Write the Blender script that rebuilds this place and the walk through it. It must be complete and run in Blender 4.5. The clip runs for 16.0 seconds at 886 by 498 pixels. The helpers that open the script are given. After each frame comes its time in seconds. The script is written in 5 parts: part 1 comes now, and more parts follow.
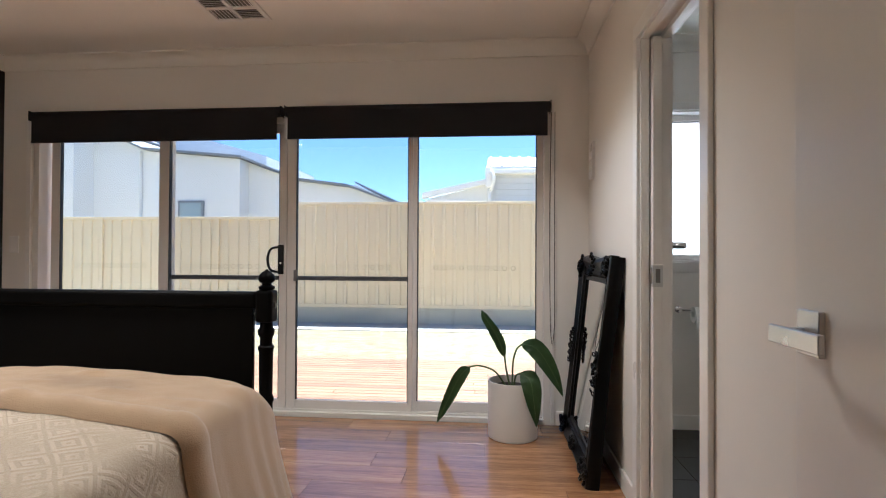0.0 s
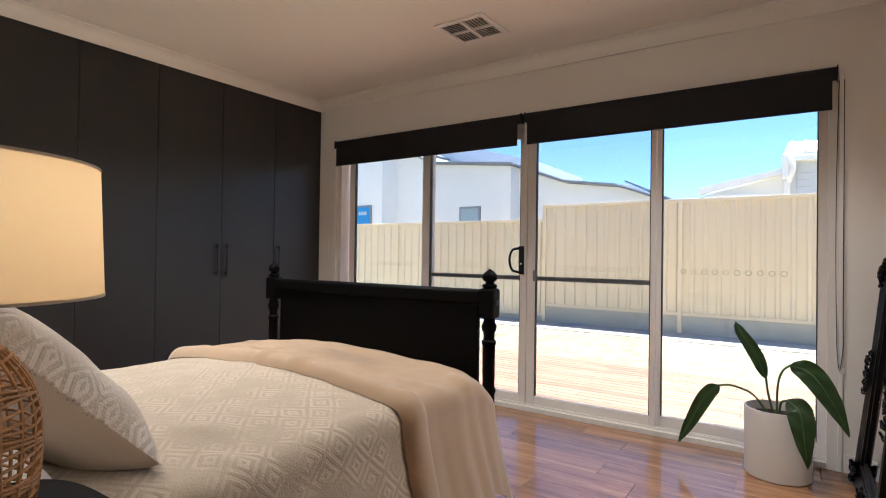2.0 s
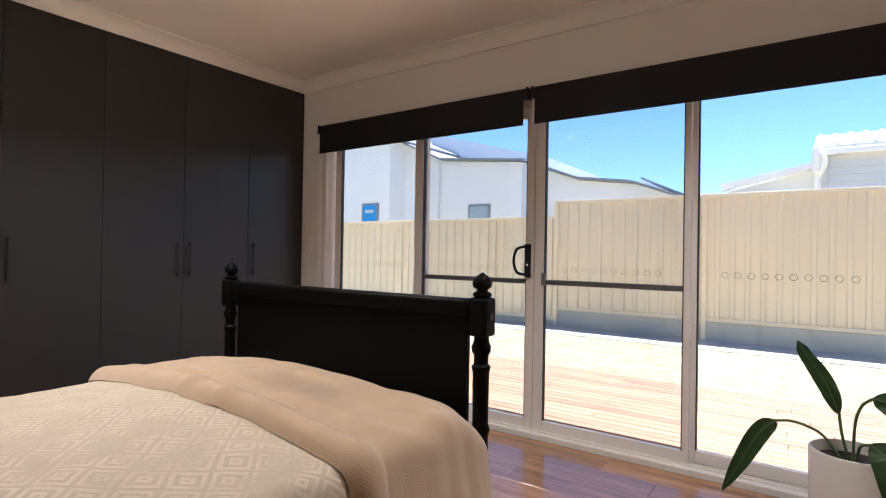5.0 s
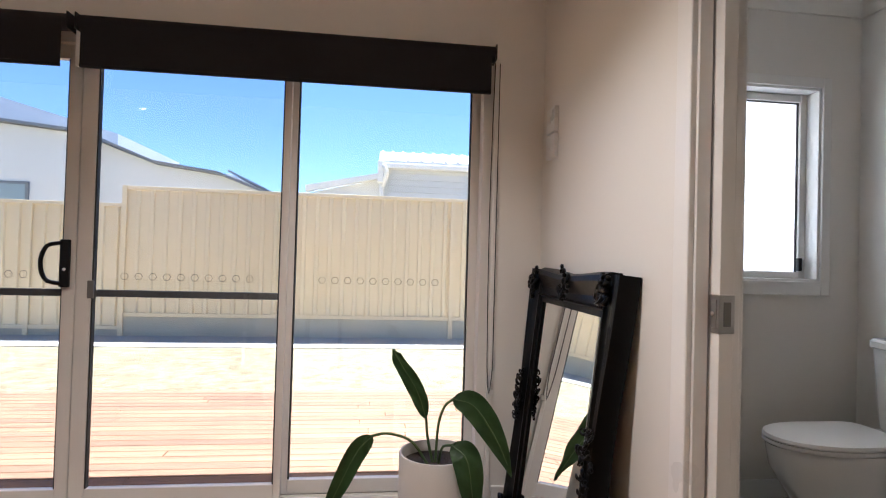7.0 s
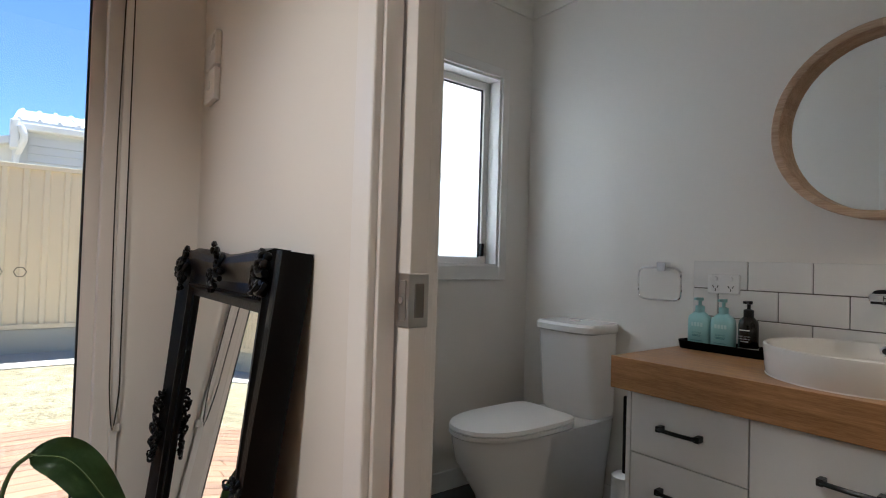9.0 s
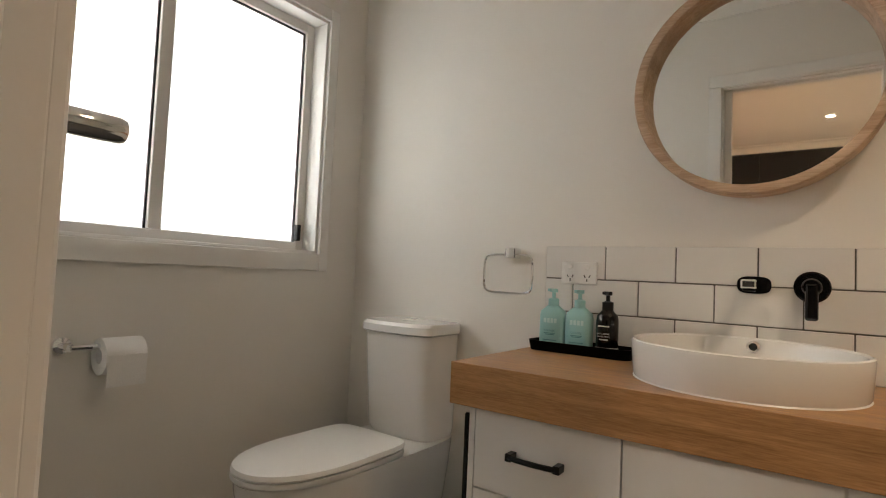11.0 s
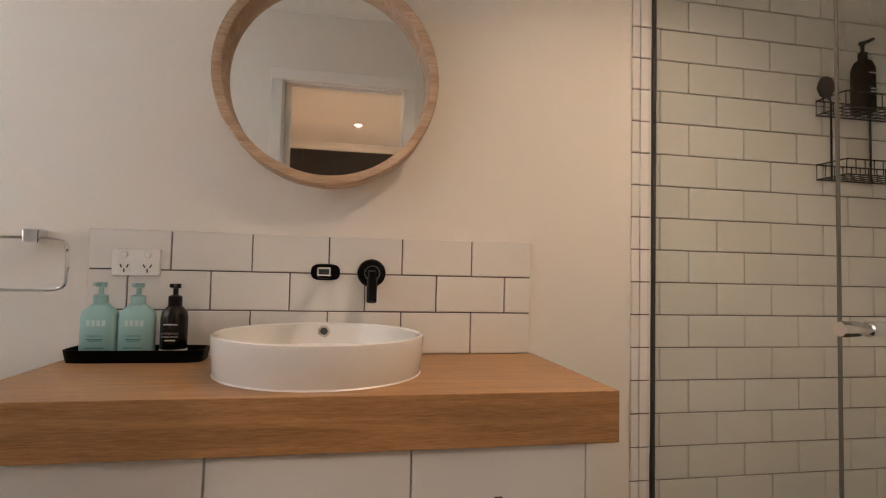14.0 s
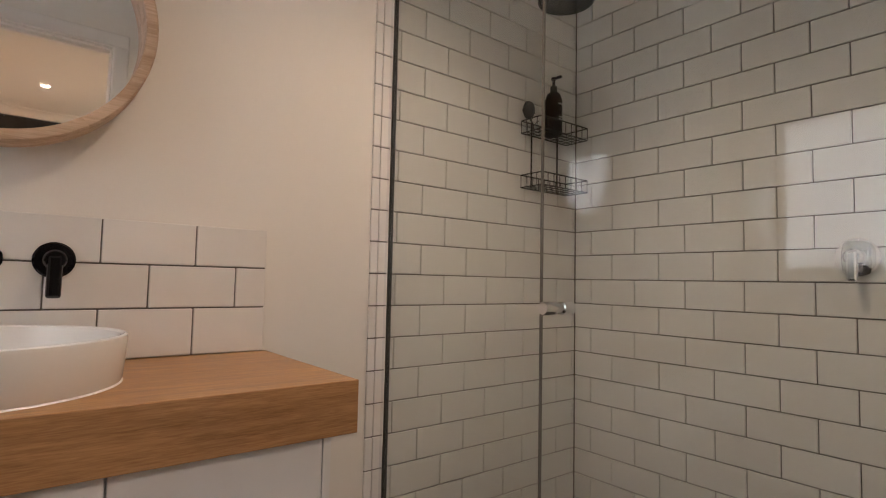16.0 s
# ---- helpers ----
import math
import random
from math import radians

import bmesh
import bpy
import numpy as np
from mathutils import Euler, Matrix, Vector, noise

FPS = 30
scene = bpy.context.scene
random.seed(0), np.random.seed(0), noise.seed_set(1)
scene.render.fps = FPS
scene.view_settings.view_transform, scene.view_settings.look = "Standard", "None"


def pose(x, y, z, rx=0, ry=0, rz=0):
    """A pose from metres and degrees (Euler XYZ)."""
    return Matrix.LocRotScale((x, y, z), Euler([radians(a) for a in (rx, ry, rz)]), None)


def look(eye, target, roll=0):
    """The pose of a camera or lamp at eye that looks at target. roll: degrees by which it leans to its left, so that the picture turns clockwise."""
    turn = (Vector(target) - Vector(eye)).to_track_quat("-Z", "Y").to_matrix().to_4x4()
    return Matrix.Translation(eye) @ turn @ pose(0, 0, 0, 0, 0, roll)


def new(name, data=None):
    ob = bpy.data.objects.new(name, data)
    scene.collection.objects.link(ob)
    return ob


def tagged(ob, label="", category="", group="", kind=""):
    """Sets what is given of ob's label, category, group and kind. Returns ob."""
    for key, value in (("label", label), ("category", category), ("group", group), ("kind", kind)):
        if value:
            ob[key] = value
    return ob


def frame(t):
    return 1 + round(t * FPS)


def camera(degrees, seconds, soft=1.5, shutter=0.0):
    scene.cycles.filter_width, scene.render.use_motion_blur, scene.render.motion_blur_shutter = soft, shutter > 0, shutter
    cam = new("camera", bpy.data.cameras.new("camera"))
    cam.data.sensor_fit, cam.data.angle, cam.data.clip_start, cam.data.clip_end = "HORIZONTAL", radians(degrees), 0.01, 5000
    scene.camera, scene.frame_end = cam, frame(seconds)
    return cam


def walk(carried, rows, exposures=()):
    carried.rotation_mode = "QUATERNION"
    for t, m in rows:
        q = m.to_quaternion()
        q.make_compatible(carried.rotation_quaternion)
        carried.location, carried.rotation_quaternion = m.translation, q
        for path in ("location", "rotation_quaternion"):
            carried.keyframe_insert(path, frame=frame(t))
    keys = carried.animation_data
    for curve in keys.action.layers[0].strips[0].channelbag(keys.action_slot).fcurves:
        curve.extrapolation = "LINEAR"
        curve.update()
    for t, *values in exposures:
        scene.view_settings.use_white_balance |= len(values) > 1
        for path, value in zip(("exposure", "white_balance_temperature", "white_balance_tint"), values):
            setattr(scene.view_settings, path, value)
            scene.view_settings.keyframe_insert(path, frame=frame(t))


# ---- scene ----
cam = camera(79.4, 16.0, soft=1.1)
PATH = [
    (0, (0.541, 0.898, 1.077), (0.356, 2.889, 1.102), 0.3),
    (0.5, (0.602, 0.982, 1.074), (0.083, 2.913, 1.102), 0.5),
    (1, (0.672, 1.004, 1.078), (-0.127, 2.838, 1.108), 0.5),
    (1.5, (0.743, 0.969, 1.092), (-0.257, 2.701, 1.112), 0.6),
    (2, (0.775, 0.963, 1.077), (-0.349, 2.617, 1.098), 0.8),
    (2.5, (0.751, 1.03, 1.075), (-0.485, 2.602, 1.09), 0.8),
    (3, (0.712, 1.151, 1.086), (-0.594, 2.666, 1.097), 0.7),
    (3.2, (0.701, 1.196, 1.083), (-0.623, 2.695, 1.099), 0.7),
    (5.5, (0.469, 1.585, 1.077), (-0.502, 3.333, 1.1), 1.3),
    (6, (0.389, 1.704, 1.075), (-0.173, 3.623, 1.114), 1.5),
    (6.5, (0.403, 1.834, 1.079), (0.252, 3.828, 1.123), 1.8),
    (7, (0.406, 1.991, 1.112), (0.65, 3.976, 1.145), 1.6),
    (7.5, (0.43, 2.136, 1.112), (1.034, 4.042, 1.154), 1.6),
    (8, (0.459, 2.246, 1.119), (1.381, 4.02, 1.166), 1.7),
    (8.5, (0.576, 2.326, 1.095), (1.715, 3.97, 1.145), 1.7),
    (9, (0.698, 2.411, 1.067), (1.922, 3.992, 1.111), 1.7),
    (9.2, (0.752, 2.449, 1.057), (1.999, 4.013, 1.1), 1.7),
    (11.3, (1.138, 2.749, 0.982), (2.847, 3.783, 1.084), 2.4),
    (11.5, (1.139, 2.774, 0.99), (2.908, 3.701, 1.091), 2.2),
    (12, (1.169, 2.784, 1.007), (3.057, 3.438, 1.097), 1.9),
    (12.5, (1.178, 2.813, 1.009), (3.139, 3.198, 1.094), 1.8),
    (13, (1.19, 2.815, 1.012), (3.184, 2.943, 1.091), 1.6),
    (13.5, (1.205, 2.825, 0.997), (3.199, 2.711, 1.094), 1.5),
    (14, (1.238, 2.819, 0.997), (3.202, 2.452, 1.091), 1.3),
    (14.5, (1.27, 2.816, 0.999), (3.166, 2.184, 1.084), 1.1),
    (15, (1.297, 2.812, 0.985), (3.093, 1.938, 1.086), 1.4),
    (15.5, (1.308, 2.8, 0.975), (2.982, 1.712, 1.087), 1.3),
    (16, (1.308, 2.799, 0.966), (2.872, 1.558, 1.087), 1.2),
]
EXPOSURES = [(0, 2.6, 5250, 8), (2, 2.72, 5350, 10), (5.5, 2.65, 5350, 12), (7, 2.6, 5400, 12), (9, 2.3, 5350, 8), (11.5, 2.88, 6600, 11), (12.5, 2.65, 6450, 13), (13.3, 2.85, 6450, 15), (14, 2.95, 6550, 18), (16, 2.87, 6050, 18)]
BED_LAMP, BATH_LAMP, WINDOW_LAMP = 31.0, 11.8, 2.9
walk(cam, [(t, look(eye, target, roll)) for t, eye, target, roll in PATH], EXPOSURES)

YB, XR, XB, XV, ZC = 4.375, 1.152, 1.262, 2.785, 2.455   # north wall, right wall (bedroom / bathroom face), vanity wall, ceiling

# ---- world and lights ----
world = bpy.data.worlds.new("sky")
scene.world = world
world.use_nodes = True
wn = world.node_tree.nodes
sky = wn.new("ShaderNodeTexSky")
sky.sky_type = "NISHITA"
sky.sun_disc = False
SUN_EL, SUN_AZ = 75.0, 12.0          # azimuth from +y towards +x
sky.sun_elevation, sky.sun_rotation = radians(SUN_EL), radians(SUN_AZ)
sky.altitude, sky.air_density, sky.dust_density, sky.ozone_density = 700, 0.9, 0.05, 3.2
wn["Background"].inputs[1].default_value = 0.048
world.node_tree.links.new(sky.outputs[0], wn["Background"].inputs[0])


def lamp(name, kind, power, colour, m, **more):
    data = bpy.data.lights.new(name, kind)
    data.energy, data.color = power, colour
    if "size" in more:
        data.size = more["size"]
    if "size_y" in more:
        data.shape, data.size_y = "RECTANGLE", more["size_y"]
    if "angle" in more:
        data.angle = more["angle"]
    if "spread" in more:
        data.spot_size, data.spot_blend, data.shadow_soft_size = more["spread"], 0.9, 0.09
    ob = new(name, data)
    ob.matrix_world = m
    return ob


_e, _a = radians(SUN_EL), radians(SUN_AZ)
sun_way = Vector((math.sin(_a) * math.cos(_e), math.cos(_a) * math.cos(_e), math.sin(_e)))
lamp("sun", "SUN", 4.9, (1.0, 0.93, 0.83), look(sun_way * 30, (0, 0, 0)), angle=radians(0.5))

# ---- materials ----


def nodes_of(name):
    m = bpy.data.materials.new(name)
    m.use_nodes = True
    t = m.node_tree
    return m, t, t.nodes, t.links, t.nodes["Principled BSDF"]


def surface(name, colour, rough=0.6, metal=0.0, vary=0.12, scale=6.0, fine=120.0, bump=0.05, spec=0.5, stretch=(1, 1, 1), piece=0.0, coat=0.0, sheen=0.0, rough_vary=0.08):
    """Paint, cloth, wood or metal: two scales of variation in colour, gloss and relief."""
    m, t, n, l, b = nodes_of(name)
    co = n.new("ShaderNodeTexCoord")
    mp = n.new("ShaderNodeMapping")
    mp.inputs["Scale"].default_value = stretch
    l.new(co.outputs["Object"], mp.inputs[0])
    big, small = n.new("ShaderNodeTexNoise"), n.new("ShaderNodeTexNoise")
    for k, s in ((big, scale), (small, fine)):
        k.inputs["Scale"].default_value, k.inputs["Detail"].default_value = s, 4
        l.new(mp.outputs[0], k.inputs["Vector"])
    mix = n.new("ShaderNodeMix")
    mix.data_type = "FLOAT"
    mix.inputs[0].default_value = 0.4
    l.new(big.outputs["Fac"], mix.inputs[2])
    l.new(small.outputs["Fac"], mix.inputs[3])
    val = n.new("ShaderNodeMapRange")
    val.inputs[3].default_value, val.inputs[4].default_value = 1 - vary * 1.6, 1 + vary * 1.6
    l.new(mix.outputs[0], val.inputs[0])
    hsv = n.new("ShaderNodeHueSaturation")
    hsv.inputs["Color"].default_value = (*colour, 1)
    if piece:
        info = n.new("ShaderNodeObjectInfo")
        pr = n.new("ShaderNodeMapRange")
        pr.inputs[3].default_value, pr.inputs[4].default_value = 1 - piece, 1 + piece
        l.new(info.outputs["Random"], pr.inputs[0])
        mul = n.new("ShaderNodeMath")
        mul.operation = "MULTIPLY"
        l.new(pr.outputs[0], mul.inputs[0])
        l.new(val.outputs[0], mul.inputs[1])
        l.new(mul.outputs[0], hsv.inputs["Value"])
    else:
        l.new(val.outputs[0], hsv.inputs["Value"])
    l.new(hsv.outputs[0], b.inputs["Base Color"])
    rr = n.new("ShaderNodeMapRange")
    rr.inputs[3].default_value, rr.inputs[4].default_value = max(0.02, rough - rough_vary), min(1, rough + rough_vary)
    l.new(big.outputs["Fac"], rr.inputs[0])
    l.new(rr.outputs[0], b.inputs["Roughness"])
    b.inputs["Metallic"].default_value = metal
    b.inputs["Specular IOR Level"].default_value = spec
    b.inputs["Coat Weight"].default_value = coat
    b.inputs["Sheen Weight"].default_value = sheen
    if bump:
        bp = n.new("ShaderNodeBump")
        bp.inputs["Strength"].default_value, bp.inputs["Distance"].default_value = bump, 0.01
        l.new(small.outputs["Fac"], bp.inputs["Height"])
        l.new(bp.outputs[0], b.inputs["Normal"])
    return m


def wood(name, dark, light, along="x", rough=0.35, rings=7.0, piece=0.12, coat=0.0, bump=0.05):
    """Grained timber with streaks along one axis."""
    m, t, n, l, b = nodes_of(name)
    co, info = n.new("ShaderNodeTexCoord"), n.new("ShaderNodeObjectInfo")
    off = n.new("ShaderNodeVectorMath")
    off.operation = "MULTIPLY_ADD"
    l.new(info.outputs["Random"], off.inputs[0])
    off.inputs[1].default_value = (7.3, 5.1, 3.7)
    l.new(co.outputs["Object"], off.inputs[2])
    mp = n.new("ShaderNodeMapping")
    mp.inputs["Scale"].default_value = {"x": (0.6, 9, 9), "y": (9, 0.6, 9), "z": (9, 9, 0.6)}[along]
    l.new(off.outputs[0], mp.inputs[0])
    big, small = n.new("ShaderNodeTexNoise"), n.new("ShaderNodeTexNoise")
    for k, s, d in ((big, rings * 0.35, 5), (small, rings * 3, 6)):
        k.inputs["Scale"].default_value, k.inputs["Detail"].default_value, k.inputs["Distortion"].default_value = s, d, 0.6
        l.new(mp.outputs[0], k.inputs["Vector"])
    mix = n.new("ShaderNodeMix")
    mix.data_type = "FLOAT"
    mix.inputs[0].default_value = 0.45
    l.new(big.outputs["Fac"], mix.inputs[2])
    l.new(small.outputs["Fac"], mix.inputs[3])
    ramp = n.new("ShaderNodeValToRGB")
    ramp.color_ramp.elements[0].position, ramp.color_ramp.elements[1].position = 0.33, 0.68
    ramp.color_ramp.elements[0].color, ramp.color_ramp.elements[1].color = (*dark, 1), (*light, 1)
    l.new(mix.outputs[0], ramp.inputs[0])
    hsv = n.new("ShaderNodeHueSaturation")
    pr = n.new("ShaderNodeMapRange")
    pr.inputs[3].default_value, pr.inputs[4].default_value = 1 - piece, 1 + piece
    l.new(info.outputs["Random"], pr.inputs[0])
    l.new(pr.outputs[0], hsv.inputs["Value"])
    l.new(ramp.outputs[0], hsv.inputs["Color"])
    l.new(hsv.outputs[0], b.inputs["Base Color"])
    rr = n.new("ShaderNodeMapRange")
    rr.inputs[3].default_value, rr.inputs[4].default_value = rough - 0.07, rough + 0.1
    l.new(big.outputs["Fac"], rr.inputs[0])
    l.new(rr.outputs[0], b.inputs["Roughness"])
    b.inputs["Coat Weight"].default_value = coat
    bp = n.new("ShaderNodeBump")
    bp.inputs["Strength"].default_value, bp.inputs["Distance"].default_value = bump, 0.004
    l.new(small.outputs["Fac"], bp.inputs["Height"])
    l.new(bp.outputs[0], b.inputs["Normal"])
    return m


def clear_glass(name, tint=(1, 1, 1), gloss=0.06):
    """Thin window glass: lets light straight through, with a faint sharp reflection."""
    m, t, n, l, b = nodes_of(name)
    n.remove(b)
    tr, gl, mx, fr = n.new("ShaderNodeBsdfTransparent"), n.new("ShaderNodeBsdfGlossy"), n.new("ShaderNodeMixShader"), n.new("ShaderNodeLayerWeight")
    steep, lift = n.new("ShaderNodeMath"), n.new("ShaderNodeMath")
    steep.operation, lift.operation = "POWER", "MULTIPLY_ADD"
    tr.inputs[0].default_value = (*tint, 1)
    gl.inputs["Roughness"].default_value = 0.01
    steep.inputs[1].default_value, lift.inputs[1].default_value, lift.inputs[2].default_value = 5.0, 0.8, gloss * 0.6
    l.new(fr.outputs["Facing"], steep.inputs[0])
    l.new(steep.outputs[0], lift.inputs[0])
    l.new(lift.outputs[0], mx.inputs[0])
    l.new(tr.outputs[0], mx.inputs[1])
    l.new(gl.outputs[0], mx.inputs[2])
    l.new(mx.outputs[0], n["Material Output"].inputs[0])
    return m


def frosted(name, colour, clear=0.0):
    m, t, n, l, b = nodes_of(name)
    tl, tr, mx, gl, m2 = n.new("ShaderNodeBsdfTranslucent"), n.new("ShaderNodeBsdfTransparent"), n.new("ShaderNodeMixShader"), n.new("ShaderNodeBsdfDiffuse"), n.new("ShaderNodeMixShader")
    tl.inputs[0].default_value = gl.inputs[0].default_value = (*colour, 1)
    m2.inputs[0].default_value = 0.25
    l.new(tl.outputs[0], m2.inputs[1])
    l.new(gl.outputs[0], m2.inputs[2])
    mx.inputs[0].default_value = clear
    l.new(m2.outputs[0], mx.inputs[1])
    l.new(tr.outputs[0], mx.inputs[2])
    l.new(mx.outputs[0], n["Material Output"].inputs[0])
    n.remove(b)
    return m


def glow(name, colour, strength):
    m, t, n, l, b = nodes_of(name)
    b.inputs["Base Color"].default_value = (*colour, 1)
    b.inputs["Emission Color"].default_value = (*colour, 1)
    b.inputs["Emission Strength"].default_value = strength
    return m


def woven(name, a, c, size=0.12, bump=0.5):
    """Bedspread cloth with a raised pattern of nested diamonds."""
    m, t, n, l, b = nodes_of(name)
    co = n.new("ShaderNodeTexCoord")
    sep = n.new("ShaderNodeSeparateXYZ")
    warp = n.new("ShaderNodeTexNoise")
    warp.inputs["Scale"].default_value = 5
    vm = n.new("ShaderNodeVectorMath")
    vm.operation = "MULTIPLY_ADD"
    l.new(co.outputs["Object"], warp.inputs["Vector"])
    l.new(warp.outputs["Color"], vm.inputs[0])
    vm.inputs[1].default_value = (0.03, 0.03, 0.03)
    l.new(co.outputs["UV"], vm.inputs[2])
    l.new(vm.outputs[0], sep.inputs[0])

    def op(kind, p, q=None):
        k = n.new("ShaderNodeMath")
        k.operation = kind
        for i, v in enumerate((p, q)):
            if v is None:
                continue
            if isinstance(v, (int, float)):
                k.inputs[i].default_value = v
            else:
                l.new(v, k.inputs[i])
        return k.outputs[0]
    u = op("PINGPONG", op("DIVIDE", sep.outputs[0], size), 1.0)
    v = op("PINGPONG", op("DIVIDE", sep.outputs[1], size), 1.0)
    d = op("ADD", u, v)
    rings = op("PINGPONG", op("MULTIPLY", d, 4.0), 1.0)
    weave = n.new("ShaderNodeTexNoise")
    weave.inputs["Scale"].default_value, weave.inputs["Detail"].default_value = 170, 3
    patch = n.new("ShaderNodeTexNoise")
    patch.inputs["Scale"].default_value, patch.inputs["Detail"].default_value = 7, 3
    for k in (weave, patch):
        l.new(co.outputs["Object"], k.inputs["Vector"])
    sharp = n.new("ShaderNodeMapRange")
    sharp.inputs[1].default_value, sharp.inputs[2].default_value = 0.35, 0.65
    l.new(rings, sharp.inputs[0])
    clump = n.new("ShaderNodeMapRange")
    clump.inputs[1].default_value, clump.inputs[2].default_value = 0.42, 0.62
    l.new(patch.outputs["Fac"], clump.inputs[0])
    h = op("ADD", op("MULTIPLY", op("MULTIPLY", sharp.outputs[0], clump.outputs[0]), 0.7), op("MULTIPLY", weave.outputs["Fac"], 0.9))
    ramp = n.new("ShaderNodeValToRGB")
    ramp.color_ramp.elements[0].color, ramp.color_ramp.elements[1].color = (*a, 1), (*c, 1)
    ramp.color_ramp.elements[0].position, ramp.color_ramp.elements[1].position = 0.25, 1.1
    l.new(h, ramp.inputs[0])
    l.new(ramp.outputs[0], b.inputs["Base Color"])
    b.inputs["Roughness"].default_value = 0.9
    b.inputs["Sheen Weight"].default_value = 0.15
    bp = n.new("ShaderNodeBump")
    bp.inputs["Strength"].default_value, bp.inputs["Distance"].default_value = bump, 0.004
    l.new(h, bp.inputs["Height"])
    l.new(bp.outputs[0], b.inputs["Normal"])
    return m


def ground_stuff(name):
    m, t, n, l, b = nodes_of(name)
    co = n.new("ShaderNodeTexCoord")
    big, mid, small = (n.new("ShaderNodeTexNoise") for _ in range(3))
    for k, s, d in ((big, 0.8, 3), (mid, 9, 5), (small, 60, 6)):
        k.inputs["Scale"].default_value, k.inputs["Detail"].default_value = s, d
        l.new(co.outputs["Object"], k.inputs["Vector"])
    mix = n.new("ShaderNodeMix")
    mix.data_type = "FLOAT"
    mix.inputs[0].default_value = 0.6
    l.new(mid.outputs["Fac"], mix.inputs[2])
    l.new(small.outputs["Fac"], mix.inputs[3])
    ramp = n.new("ShaderNodeValToRGB")
    e = ramp.color_ramp.elements
    e[0].position, e[1].position = 0.36, 0.62
    e[0].color, e[1].color = (0.11, 0.085, 0.042, 1), (0.36, 0.295, 0.17, 1)
    l.new(mix.outputs[0], ramp.inputs[0])
    l.new(ramp.outputs[0], b.inputs["Base Color"])
    b.inputs["Roughness"].default_value = 0.95
    bp = n.new("ShaderNodeBump")
    bp.inputs["Strength"].default_value, bp.inputs["Distance"].default_value = 0.8, 0.03
    l.new(small.outputs["Fac"], bp.inputs["Height"])
    l.new(bp.outputs[0], b.inputs["Normal"])
    return m


def fleece(name, colour, mark):
    """Brushed fleece, with a darker, ragged-edged streak across it."""
    m = surface(name, colour, 0.95, vary=0.12, scale=7, fine=220, bump=0.35, sheen=0.4)
    n, l = m.node_tree.nodes, m.node_tree.links
    b = n["Principled BSDF"]
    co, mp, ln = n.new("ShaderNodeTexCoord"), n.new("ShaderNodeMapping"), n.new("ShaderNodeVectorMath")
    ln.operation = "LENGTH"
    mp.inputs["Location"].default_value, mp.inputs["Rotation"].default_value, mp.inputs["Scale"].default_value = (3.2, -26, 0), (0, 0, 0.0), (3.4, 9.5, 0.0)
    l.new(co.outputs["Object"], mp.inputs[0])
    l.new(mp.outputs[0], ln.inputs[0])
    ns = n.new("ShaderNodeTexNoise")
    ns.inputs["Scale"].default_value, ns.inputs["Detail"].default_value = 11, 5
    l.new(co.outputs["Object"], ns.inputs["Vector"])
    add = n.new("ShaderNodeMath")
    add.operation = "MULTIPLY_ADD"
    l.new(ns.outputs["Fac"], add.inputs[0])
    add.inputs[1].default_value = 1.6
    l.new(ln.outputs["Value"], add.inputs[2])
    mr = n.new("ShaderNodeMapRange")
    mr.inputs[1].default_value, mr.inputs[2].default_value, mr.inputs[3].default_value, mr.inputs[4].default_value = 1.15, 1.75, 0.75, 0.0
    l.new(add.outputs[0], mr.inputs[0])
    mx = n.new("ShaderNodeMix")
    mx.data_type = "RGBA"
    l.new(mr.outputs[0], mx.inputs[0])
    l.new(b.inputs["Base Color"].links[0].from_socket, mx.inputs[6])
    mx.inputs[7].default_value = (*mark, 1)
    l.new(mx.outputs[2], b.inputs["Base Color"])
    return m


